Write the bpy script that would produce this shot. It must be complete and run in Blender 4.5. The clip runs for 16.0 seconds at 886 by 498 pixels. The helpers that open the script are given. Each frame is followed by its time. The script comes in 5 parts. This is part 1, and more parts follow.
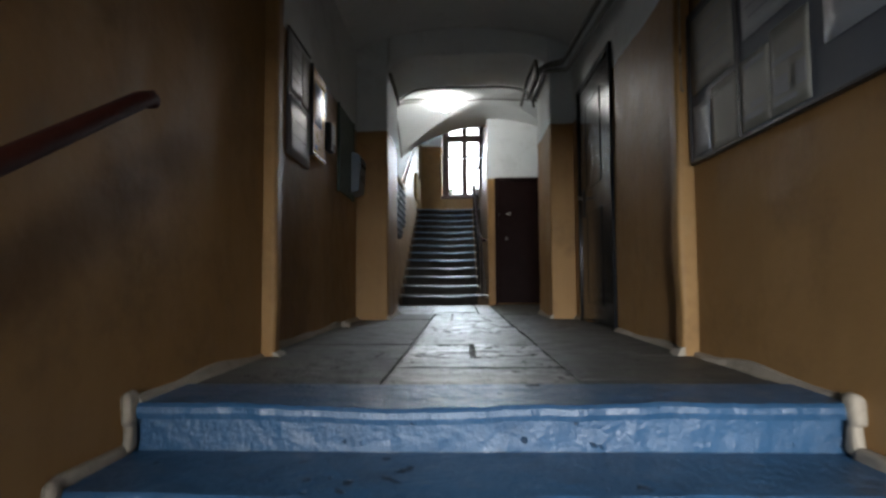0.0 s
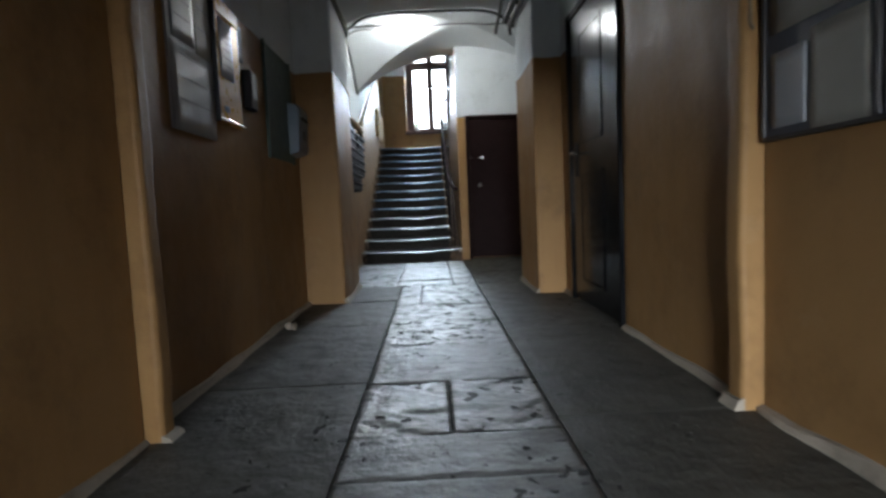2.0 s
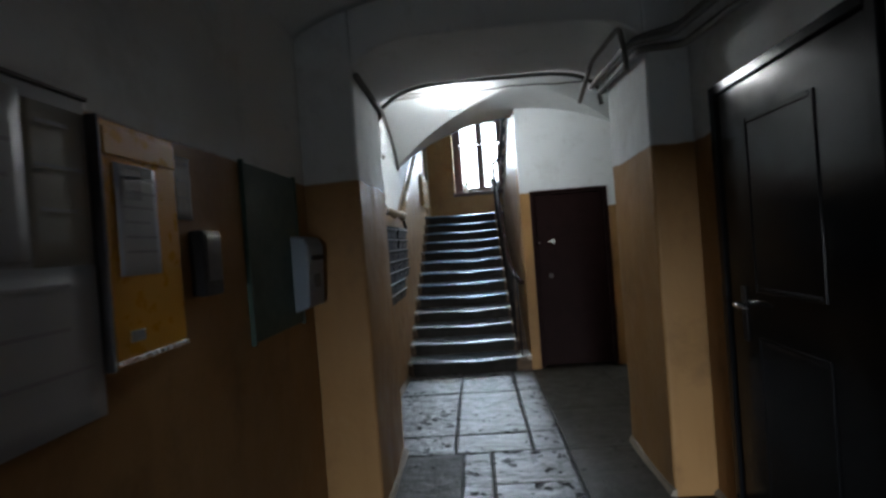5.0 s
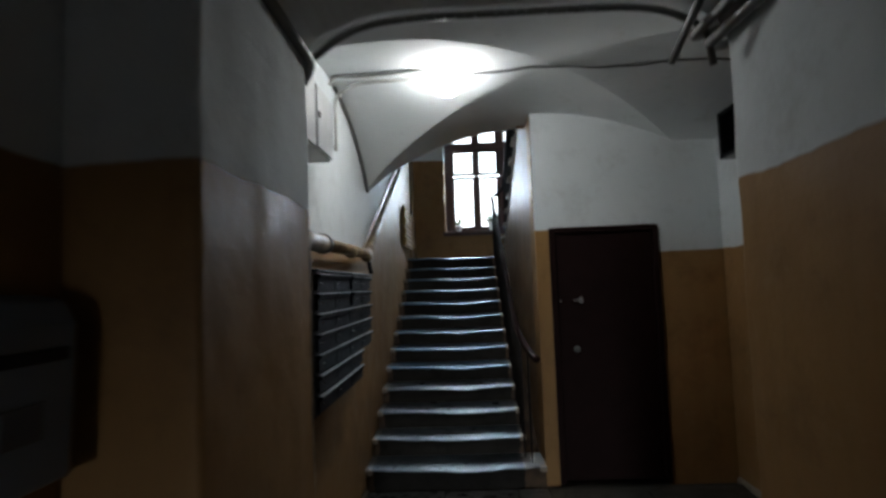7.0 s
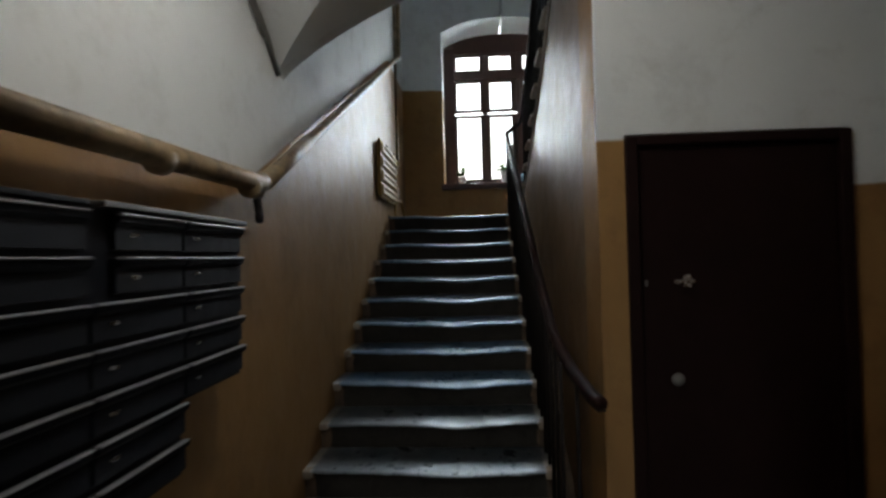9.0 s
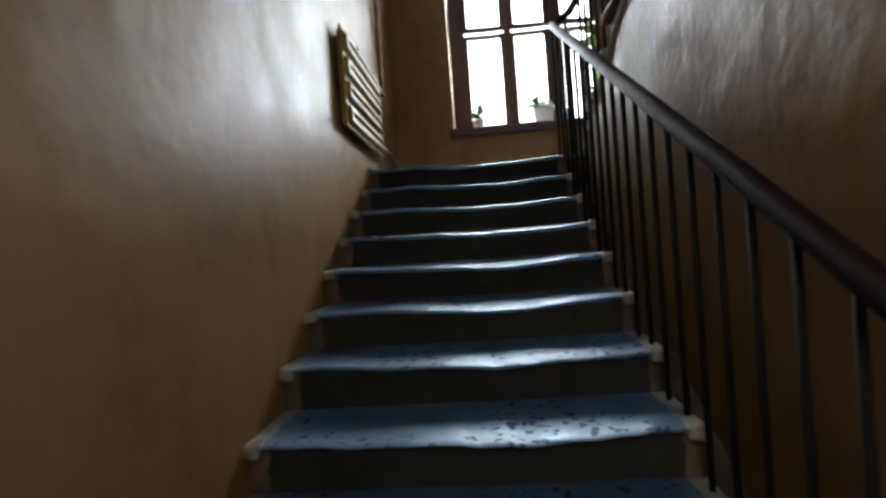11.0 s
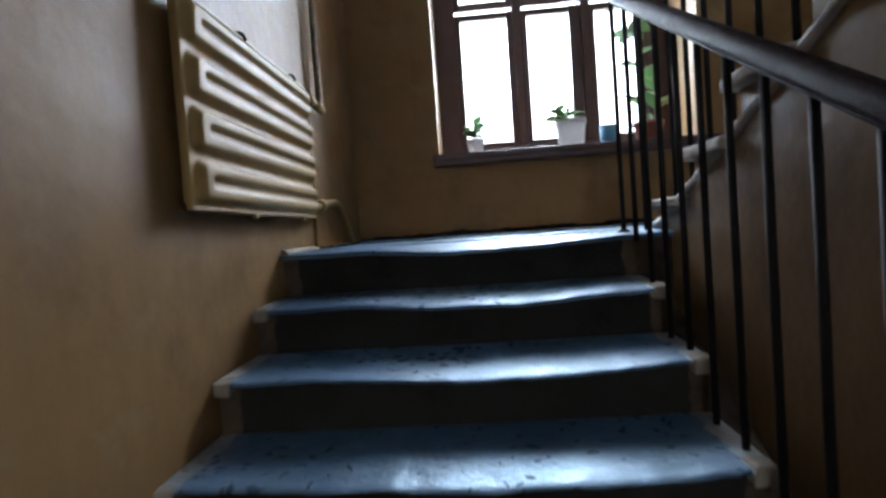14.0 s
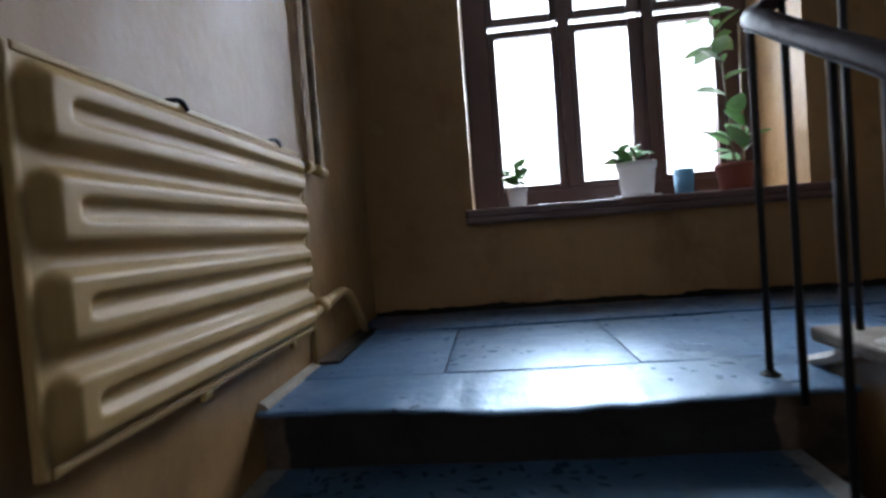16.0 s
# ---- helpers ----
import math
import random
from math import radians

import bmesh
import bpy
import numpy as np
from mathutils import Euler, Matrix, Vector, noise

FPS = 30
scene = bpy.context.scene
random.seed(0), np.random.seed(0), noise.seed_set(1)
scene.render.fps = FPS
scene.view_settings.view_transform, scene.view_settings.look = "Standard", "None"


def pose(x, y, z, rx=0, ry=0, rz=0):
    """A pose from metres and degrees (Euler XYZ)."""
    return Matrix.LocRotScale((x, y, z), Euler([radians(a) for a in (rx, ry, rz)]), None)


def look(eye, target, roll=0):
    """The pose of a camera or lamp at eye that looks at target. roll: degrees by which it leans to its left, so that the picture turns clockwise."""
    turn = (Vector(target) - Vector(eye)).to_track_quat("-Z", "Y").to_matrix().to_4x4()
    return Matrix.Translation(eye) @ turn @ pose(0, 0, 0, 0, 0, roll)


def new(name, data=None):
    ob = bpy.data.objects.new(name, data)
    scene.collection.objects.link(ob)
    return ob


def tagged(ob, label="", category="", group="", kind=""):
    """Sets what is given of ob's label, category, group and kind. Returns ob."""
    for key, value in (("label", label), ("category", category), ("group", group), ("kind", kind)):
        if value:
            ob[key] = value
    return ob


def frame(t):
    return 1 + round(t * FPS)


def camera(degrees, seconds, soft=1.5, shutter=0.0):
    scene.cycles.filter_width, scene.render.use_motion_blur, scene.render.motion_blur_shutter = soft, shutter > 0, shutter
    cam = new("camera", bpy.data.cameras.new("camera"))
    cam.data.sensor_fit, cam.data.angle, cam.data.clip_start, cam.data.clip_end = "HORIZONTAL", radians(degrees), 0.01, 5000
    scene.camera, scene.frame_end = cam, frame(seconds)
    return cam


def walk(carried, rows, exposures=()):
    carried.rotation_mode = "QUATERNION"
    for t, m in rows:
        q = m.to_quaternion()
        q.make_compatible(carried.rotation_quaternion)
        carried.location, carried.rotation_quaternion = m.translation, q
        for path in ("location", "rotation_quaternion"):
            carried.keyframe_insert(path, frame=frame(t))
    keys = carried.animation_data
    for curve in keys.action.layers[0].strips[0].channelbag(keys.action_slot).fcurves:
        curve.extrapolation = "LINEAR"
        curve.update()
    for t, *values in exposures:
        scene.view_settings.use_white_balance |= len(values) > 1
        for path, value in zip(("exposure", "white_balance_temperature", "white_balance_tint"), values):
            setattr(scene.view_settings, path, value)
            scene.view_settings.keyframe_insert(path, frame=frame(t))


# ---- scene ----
cam = camera(77.6, 16.0, 2.8, 0.5)
PATH = [
    (0, (0.259, 0.617, 0.36), (0.196, 2.612, 0.478), -0.3),
    (0.5, (0.239, 0.838, 0.475), (0.121, 2.833, 0.565), -3.0),
    (1, (0.195, 1.042, 0.569), (0.03, 3.033, 0.666), -3.3),
    (1.5, (0.212, 1.254, 0.694), (0.36, 3.247, 0.641), -1.9),
    (2, (0.279, 1.48, 0.749), (0.316, 3.474, 0.595), -2.5),
    (2.5, (0.343, 1.743, 0.809), (0.219, 3.736, 0.93), -2.7),
    (3, (0.316, 1.928, 1.122), (0.399, 3.924, 1.206), -3.8),
    (3.5, (0.464, 2.111, 1.216), (0.329, 4.102, 1.339), -2.6),
    (4, (0.362, 2.34, 1.295), (0.163, 4.329, 1.351), -5.6),
    (6.3, (0.099, 4.02, 1.558), (0.077, 6.019, 1.521), -1.7),
    (6.5, (0.104, 4.216, 1.525), (0.036, 6.209, 1.68), -1.0),
    (6.6, (0.127, 4.326, 1.55), (-0.013, 6.314, 1.718), -0.9),
    (7, (0.131, 4.78, 1.544), (0.052, 6.774, 1.68), -2.1),
    (7.5, (0.141, 5.309, 1.487), (0.224, 7.306, 1.546), -1.2),
    (8, (0.212, 5.914, 1.518), (0.168, 7.913, 1.527), -1.5),
    (10.4, (0.151, 8.516, 1.45), (-0.047, 10.505, 1.523), -1.4),
    (10.5, (0.138, 8.653, 1.406), (-0.089, 10.64, 1.416), -1.6),
    (11, (0.016, 9.126, 1.425), (-0.134, 11.121, 1.419), -4.1),
    (11.5, (0.003, 9.534, 1.407), (0.018, 11.529, 1.254), -5.9),
    (12, (0.052, 9.957, 1.519), (-0.05, 11.942, 1.302), -0.9),
    (12.5, (0.0, 10.197, 1.675), (0.002, 12.186, 1.466), -3.1),
    (13, (-0.014, 10.353, 1.851), (0.105, 12.346, 1.737), -2.5),
    (13.5, (0.024, 10.529, 1.937), (-0.012, 12.528, 1.874), -3.0),
    (14, (0.013, 10.707, 2.011), (-0.112, 12.701, 1.943), -4.0),
    (14.5, (0.02, 10.895, 2.165), (0.135, 12.891, 2.105), -2.8),
    (15, (0.059, 11.053, 2.256), (-0.1, 13.047, 2.265), -4.2),
    (15.5, (0.036, 11.158, 2.276), (-0.209, 13.142, 2.275), -3.9),
    (16, (-0.095, 11.371, 2.365), (-0.277, 13.362, 2.305), -4.4),
]
walk(cam, [(t, look(eye, target, roll)) for t, eye, target, roll in PATH], exposures=[
    (0.0, .6, 6600, 11), (0.5, .6, 6850, 11), (1.0, .88, 6750, 10), (1.5, .95, 6600, 10), (2.5, .95, 5950, 10), (3.0, .9, 6100, 10), (4.2, .68, 6050, 10), (6.3, .38, 6400, 10), (7.0, -.25, 6350, 10), (7.5, -.45, 6450, 10), (8.2, -.45, 6850, 12),
    (10.3, -.2, 7200, 13), (11.0, .3, 7050, 13), (12.0, 1.12, 6450, 11), (12.5, .8, 6300, 9), (13.0, .65, 6250, 12), (14.0, .4, 6250, 15), (14.5, .2, 6200, 17), (15.5, -.15, 6200, 18), (16.0, -.05, 6200, 18)])

# ---- world and light ----
world = bpy.data.worlds.new("world")
scene.world = world
world.use_nodes = True
wn = world.node_tree
sky = wn.nodes.new("ShaderNodeTexSky")
sky.sky_type = "NISHITA"
sky.sun_disc = False
sky.sun_elevation, sky.sun_rotation = radians(35), radians(20)
wn.links.new(sky.outputs[0], wn.nodes["Background"].inputs[0])
wn.nodes["Background"].inputs[1].default_value = 0.08


def area_lamp(name, m, w, h, power, colour):
    data = bpy.data.lights.new(name, "AREA")
    data.shape, data.size, data.size_y, data.energy, data.color = "RECTANGLE", w, h, power, colour
    ob = new(name, data)
    ob.matrix_world = m
    return ob


# daylight in the landing window and in the entrance doorway behind the walk
area_lamp("window_daylight", pose(0.35, 15.35, 4.15, -66, 0, 0), 1.5, 2.2, 560, (0.76, 0.89, 1.0))
area_lamp("doorway_daylight", pose(-0.05, -5.5, 2.0, 90, 0, 0), 1.6, 2.6, 1500, (0.92, 0.97, 1.0))

# ---- materials ----


class Nodes:
    """A short way to write a node material."""

    def __init__(self, name, rough=0.6, metal=0.0, spec=0.5):
        self.mat = bpy.data.materials.new(name)
        self.mat.use_nodes = True
        self.tree = self.mat.node_tree
        self.bsdf = self.tree.nodes["Principled BSDF"]
        self.bsdf.inputs["Roughness"].default_value = rough
        self.bsdf.inputs["Metallic"].default_value = metal
        self.bsdf.inputs["Specular IOR Level"].default_value = spec
        self.place = self.tree.nodes.new("ShaderNodeNewGeometry").outputs["Position"]

    def put(self, socket, value):
        if isinstance(value, bpy.types.NodeSocket):
            self.tree.links.new(value, socket)
        else:
            socket.default_value = value

    def noise(self, scale, detail=4.0, rough=0.55, stretch=None):
        n = self.tree.nodes.new("ShaderNodeTexNoise")
        n.inputs["Scale"].default_value, n.inputs["Detail"].default_value = scale, detail
        n.inputs["Roughness"].default_value = rough
        src = self.place
        if stretch:
            v = self.tree.nodes.new("ShaderNodeVectorMath")
            v.operation = "MULTIPLY"
            self.put(v.inputs[0], src)
            v.inputs[1].default_value = stretch
            src = v.outputs[0]
        self.put(n.inputs["Vector"], src)
        return n.outputs["Fac"]

    def voronoi(self, scale):
        n = self.tree.nodes.new("ShaderNodeTexVoronoi")
        n.inputs["Scale"].default_value = scale
        jog = self.tree.nodes.new("ShaderNodeTexNoise")
        jog.inputs["Scale"].default_value, jog.inputs["Detail"].default_value = scale * 0.45, 4.0
        self.put(jog.inputs["Vector"], self.place)
        v = self.tree.nodes.new("ShaderNodeVectorMath")
        v.operation = "MULTIPLY_ADD"
        self.put(v.inputs[0], jog.outputs["Color"])
        v.inputs[1].default_value = (3.0 / scale, 3.0 / scale, 0.0)
        self.put(v.inputs[2], self.place)
        self.put(n.inputs["Vector"], v.outputs[0])
        return n.outputs["Distance"]

    def math(self, op, a, b=0.0, clamp=False):
        n = self.tree.nodes.new("ShaderNodeMath")
        n.operation, n.use_clamp = op, clamp
        self.put(n.inputs[0], a)
        self.put(n.inputs[1], b)
        return n.outputs[0]

    def span(self, v, lo, hi, to_lo=0.0, to_hi=1.0):
        n = self.tree.nodes.new("ShaderNodeMapRange")
        for i, x in enumerate((v, lo, hi, to_lo, to_hi)):
            self.put(n.inputs[i], x)
        return n.outputs[0]

    def mix(self, fac, a, b):
        n = self.tree.nodes.new("ShaderNodeMix")
        n.data_type = "RGBA"
        self.put(n.inputs[0], fac)
        for i, c in ((6, a), (7, b)):
            self.put(n.inputs[i], c if isinstance(c, bpy.types.NodeSocket) else (*c, 1.0))
        return n.outputs[2]

    def axis(self):
        n = self.tree.nodes.new("ShaderNodeSeparateXYZ")
        self.put(n.inputs[0], self.place)
        return n.outputs

    def random(self):
        return self.tree.nodes.new("ShaderNodeObjectInfo").outputs["Random"]

    def colour(self, c):
        self.put(self.bsdf.inputs["Base Color"], c if isinstance(c, bpy.types.NodeSocket) else (*c, 1.0))
        return self

    def rough(self, v):
        self.put(self.bsdf.inputs["Roughness"], v)
        return self

    def bump(self, height, strength=0.3, distance=0.01):
        n = self.tree.nodes.new("ShaderNodeBump")
        n.inputs["Strength"].default_value, n.inputs["Distance"].default_value = strength, distance
        self.put(n.inputs["Height"], height)
        self.put(self.bsdf.inputs["Normal"], n.outputs[0])
        self.put(self.bsdf.inputs["Coat Normal"], n.outputs[0])
        return self


def simple(name, colour, rough=0.5, metal=0.0, vary=0.25, scale=9.0, bump=0.1, spec=0.5, wear=0.06):
    m = Nodes(name, rough, metal, spec)
    n = m.noise(scale)
    m.colour(m.mix(n, [c * (1 - vary) for c in colour], [min(1, c * (1 + vary)) for c in colour]))
    m.rough(m.span(m.noise(scale * 3), 0.3, 0.7, max(0.03, rough - wear), min(1, rough + wear)))
    if bump:
        m.bump(m.noise(scale * 6), bump, 0.004)
    return m.mat


def grimy(name, colour, dirt, rough):
    """Old oil paint with dark smears and rust where it has worn."""
    m = Nodes(name, rough, 0, 0.4)
    c = m.mix(m.noise(9.0), [v * 0.8 for v in colour], [v * 1.2 for v in colour])
    c = m.mix(m.span(m.noise(5.5, 8, 0.7), 0.44, 0.62, 0.0, 0.85), c, dirt)
    c = m.mix(m.span(m.noise(30.0, 5, 0.6), 0.62, 0.7, 0.0, 0.6), c, (0.07, 0.028, 0.014))
    m.colour(c)
    m.rough(m.span(m.noise(14.0), 0.3, 0.7, rough - 0.08, rough + 0.25))
    m.bump(m.math("ADD", m.noise(12.0), m.math("MULTIPLY", m.noise(50.0), 0.3)), 0.3, 0.006)
    return m.mat


def wall_paint(name="painted_plaster", darken=0.0, spec=0.15, sheen=(0.42, 0.58), relief_depth=0.035, polish=False):
    """Ochre oil paint up to a line, whitewash above; on the stair the line climbs with the steps."""
    m = Nodes(name, 0.45, 0, spec)
    x, y, z = m.axis()
    climb = m.math("MULTIPLY", m.math("SUBTRACT", y, 9.1), 0.49)
    level = m.math("ADD", m.math("MULTIPLY", x, 0.03), 1.87)
    drop = m.math("ADD", m.span(x, 0.0, 0.7, 0.03, -0.06), m.span(x, 0.8, 1.64, 0.0, 0.23))
    level = m.math("SUBTRACT", level, m.math("MULTIPLY", m.span(y, 6.2, 9.0), drop))
    hall_side = m.math("MULTIPLY", m.span(x, 0.695, 0.70), m.span(y, 9.30, 9.40, 9.0, 0.0))
    climb = m.math("SUBTRACT", climb, hall_side)
    line = m.math("MINIMUM", m.math("MAXIMUM", m.math("ADD", climb, 1.84), level), 3.69)
    stair_side = m.math("MULTIPLY", m.span(x, 0.60, 0.62), m.span(x, 0.699, 0.70, 1.0, 0.0))
    line = m.math("MAXIMUM", line, m.math("MULTIPLY", stair_side, m.span(y, 9.162, 9.17, 0.0, 3.69)))
    wobble = m.math("MULTIPLY", m.math("SUBTRACT", m.noise(2.2), 0.5), 0.06)
    above = m.span(m.math("SUBTRACT", z, m.math("ADD", line, wobble)), -0.006, 0.006)
    big, mid, fine = m.noise(0.9, 5), m.noise(5.0, 6, 0.65), m.noise(45.0, 3)
    streak = m.noise(3.0, 5, 0.6, (3.0, 3.0, 0.35))
    ochre = m.mix(m.span(big, 0.3, 0.7), (0.248, 0.136, 0.051), (0.322, 0.187, 0.078))
    ochre = m.mix(m.span(streak, 0.5, 0.75, 0.0, 0.35), ochre, (0.20, 0.112, 0.045))
    ochre = m.mix(m.span(mid, 0.62, 0.72, 0.0, 0.4), ochre, (0.345, 0.235, 0.125))
    grime = m.noise(2.4, 9, 0.72)
    ochre = m.mix(m.span(grime, 0.5, 0.68, 0.0, 0.5), ochre, (0.13, 0.075, 0.034))
    # pulls the ochre unevenly towards a dark brown
    if darken:
        ochre = m.mix(m.span(m.noise(1.7, 8, 0.7), 0.25, 0.6, darken, 0.6 * darken), ochre, (0.045, 0.034, 0.024))
    white = m.mix(m.span(big, 0.3, 0.7), (0.60, 0.645, 0.665), (0.71, 0.745, 0.755))
    white = m.mix(m.span(mid, 0.6, 0.75, 0.0, 0.4), white, (0.45, 0.47, 0.46))
    white = m.mix(m.span(grime, 0.52, 0.7, 0.0, 0.4), white, (0.33, 0.34, 0.33))
    m.colour(m.mix(above, ochre, white))
    gloss = m.span(mid, 0.3, 0.7, *sheen)
    if polish:
        along = m.span(y, 8.6, 10.2)
        gloss = m.math("SUBTRACT", gloss, m.math("MULTIPLY", along, 0.04))
        m.put(m.bsdf.inputs["Specular IOR Level"], m.span(y, 8.6, 10.2, spec, 0.13))
        above_matt = m.math("MULTIPLY", above, m.span(y, 8.6, 10.2, 0.38, 0.2))
    else:
        above_matt = m.math("MULTIPLY", above, 0.38)
    m.rough(m.math("ADD", above_matt, gloss, True))
    relief = m.math("ADD", m.math("MULTIPLY", m.noise(4.0, 3), 1.0), m.math("MULTIPLY", fine, 0.10))
    m.bump(relief, 0.28, relief_depth)
    return m.mat


def whitewash():
    m = Nodes("whitewash", 0.85)
    big, mid = m.noise(1.1, 5), m.noise(6.0, 6, 0.65)
    c = m.mix(m.span(big, 0.3, 0.7), (0.60, 0.64, 0.65), (0.72, 0.745, 0.75))
    c = m.mix(m.span(mid, 0.58, 0.75, 0.0, 0.45), c, (0.42, 0.43, 0.42))
    m.colour(c).bump(m.math("ADD", m.noise(3.0, 3), m.math("MULTIPLY", m.noise(40.0), 0.12)), 0.3, 0.02)
    return m.mat


def worn_stone(name, dark, light, gloss, relief=0.45, chips=True, bare=None, pits=26.0, coat=0.0, spec=0.5, cover=0.36, bare_colour=(0.30, 0.27, 0.23), tint=None):
    m = Nodes(name, 0.4, 0, spec)
    m.bsdf.inputs["Coat Weight"].default_value = coat
    if tint:
        m.bsdf.inputs["IOR"].default_value = 2.0
        m.bsdf.inputs["Specular Tint"].default_value = (*tint, 1)
    m.bsdf.inputs["Coat Roughness"].default_value = 0.38 if tint else 0.44
    m.bsdf.inputs["Coat IOR"].default_value = 2.1
    big, mid, fine = m.noise(1.3, 5), m.noise(7.0, 7, 0.65), m.noise(60.0, 3)
    c = m.mix(m.span(big, 0.3, 0.7), dark, light)
    c = m.mix(m.span(m.random(), 0.0, 1.0, 0.0, 0.35), c, [0.6 * v for v in dark])
    c = m.mix(m.span(mid, 0.55, 0.7, 0.0, 0.5), c, [0.55 * v for v in dark])
    c = m.mix(m.span(fine, 0.35, 0.7, 0.0, 0.25), c, light)
    height = m.math("ADD", m.math("MULTIPLY", m.noise(9.0, 6, 0.6), 1.0), m.math("MULTIPLY", fine, 0.08))
    if chips:
        pits = m.span(m.math("ADD", m.voronoi(pits), m.math("MULTIPLY", m.noise(2.6, 3), 0.95)), cover - 0.03, cover + 0.02, 1.0, 0.0)
        c = m.mix(m.math("MULTIPLY", pits, 0.8), c, [0.2 * v for v in dark])
        height = m.math("SUBTRACT", height, m.math("MULTIPLY", pits, 0.35))
        patch = m.span(m.noise(3.1, 6, 0.7), 0.4, 0.62)
        shine = m.math("MULTIPLY", m.math("SUBTRACT", 1.0, pits), m.math("MULTIPLY", patch, 0.45))
        m.put(m.bsdf.inputs["Coat Weight"], m.math("MULTIPLY", m.math("ADD", shine, m.math("MULTIPLY", m.math("SUBTRACT", 1.0, pits), 0.55)), coat))
        m.rough(m.math("ADD", m.span(mid, 0.35, 0.7, gloss, gloss + 0.22), m.math("MULTIPLY", pits, 0.4), True))
    else:
        m.rough(m.span(mid, 0.35, 0.7, gloss, gloss + 0.25))
    if bare:
        x = m.math("ADD", m.axis()[0], m.math("MULTIPLY", m.math("SUBTRACT", m.noise(14.0), 0.5), 0.05))
        ends = m.math("MAXIMUM", m.span(x, bare[0], bare[0] + 0.008, 1.0, 0.0), m.math("MULTIPLY", m.span(x, bare[1] - 0.008, bare[1]), m.span(x, bare[1] + 0.16, bare[1] + 0.17, 1.0, 0.0)))
        c = m.mix(m.math("MULTIPLY", ends, m.span(mid, 0.35, 0.6, 0.3, 1.0)), c, bare_colour)
    m.colour(c)
    m.bump(height, relief, 0.02)
    return m.mat


def glass_pane():
    mat = bpy.data.materials.new("window_glass")
    mat.use_nodes = True
    t = mat.node_tree
    t.nodes.clear()
    out = t.nodes.new("ShaderNodeOutputMaterial")
    mix, clear, gloss, fres = (t.nodes.new("ShaderNode" + n) for n in ("MixShader", "BsdfTransparent", "BsdfGlossy", "Fresnel"))
    gloss.inputs["Roughness"].default_value = 0.03
    clear.inputs[0].default_value = (0.95, 0.97, 0.97, 1)
    t.links.new(fres.outputs[0], mix.inputs[0])
    t.links.new(clear.outputs[0], mix.inputs[1])
    t.links.new(gloss.outputs[0], mix.inputs[2])
    t.links.new(mix.outputs[0], out.inputs[0])
    return mat


def glow(name, colour, strength):
    m = Nodes(name, 0.4)
    m.colour((0.9, 0.9, 0.88))
    m.bsdf.inputs["Emission Color"].default_value = (*colour, 1)
    m.bsdf.inputs["Emission Strength"].default_value = strength
    return m.mat


PAINT = wall_paint()
# darker version of the wall paint, for the spine wall and second-flight risers
DARK_PAINT = wall_paint("dark_plaster", 0.68, 0.32, (0.38, 0.52), 0.045)
GLOSSY = wall_paint("stair_wall_plaster", 0.12, relief_depth=0.034, polish=True)
WHITE = whitewash()
FLOOR_STONE = worn_stone("floor_stone", (0.032, 0.033, 0.033), (0.084, 0.083, 0.079), 0.38, 0.9, coat=0.12, cover=0.60, pits=17.0)
FLOOR_PITTED = worn_stone("pitted_floor_stone", (0.028, 0.029, 0.031), (0.088, 0.088, 0.085), 0.28, 1.0, pits=11.0, cover=0.72, coat=0.28)
SIDE_STONE = worn_stone("side_floor_stone", (0.026, 0.025, 0.021), (0.060, 0.057, 0.047), 0.54, 0.9, coat=0.03, spec=0.35, cover=0.56, pits=15.0)
FLOOR_BED = worn_stone("floor_bed", (0.016, 0.016, 0.015), (0.036, 0.034, 0.03), 0.6, 0.5, False)
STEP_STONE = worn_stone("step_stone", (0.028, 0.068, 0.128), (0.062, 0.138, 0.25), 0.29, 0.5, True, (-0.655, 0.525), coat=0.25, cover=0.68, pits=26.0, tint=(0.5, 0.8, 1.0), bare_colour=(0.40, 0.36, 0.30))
# the four lowest treads: darker and less blue than those above
LOW_STEP = worn_stone("low_step_stone", (0.016, 0.022, 0.030), (0.040, 0.050, 0.062), 0.26, 0.5, True, (-0.655, 0.525), coat=0.3, cover=0.63, pits=22.0, tint=(0.7, 0.88, 1.0))
LANDING_STONE = worn_stone("landing_stone", (0.030, 0.074, 0.14), (0.062, 0.138, 0.25), 0.30, 0.34, True, coat=0.25, cover=0.62, pits=22.0, tint=(0.5, 0.8, 1.0))
# risers and string: near-black base colour, far darker than the treads
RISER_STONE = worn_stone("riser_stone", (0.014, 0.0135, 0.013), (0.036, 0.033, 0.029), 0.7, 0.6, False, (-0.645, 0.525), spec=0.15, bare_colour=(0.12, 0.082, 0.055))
STEP_END = worn_stone("worn_step_end", (0.20, 0.165, 0.125), (0.40, 0.345, 0.28), 0.6, 0.9, False, spec=0.3)
BARE_STONE = worn_stone("bare_stone", (0.34, 0.30, 0.26), (0.58, 0.54, 0.48), 0.6, 0.9, False)
DIRT = worn_stone("floor_dirt", (0.012, 0.011, 0.010), (0.030, 0.027, 0.023), 0.8, 0.8, False, spec=0.2)
ENTRY_STONE = worn_stone("entry_step_paint", (0.011, 0.046, 0.105), (0.030, 0.094, 0.190), 0.34, 1.0, True, cover=0.52, pits=14.0, coat=0.08)
MORTAR = worn_stone("mortar_fillet", (0.22, 0.19, 0.15), (0.36, 0.31, 0.25), 0.75, 0.6, False)
RAIL_WOOD = simple("rail_wood", (0.020, 0.009, 0.008), 0.52, 0, 0.45, 26, 0.5, 0.05, 0.14)
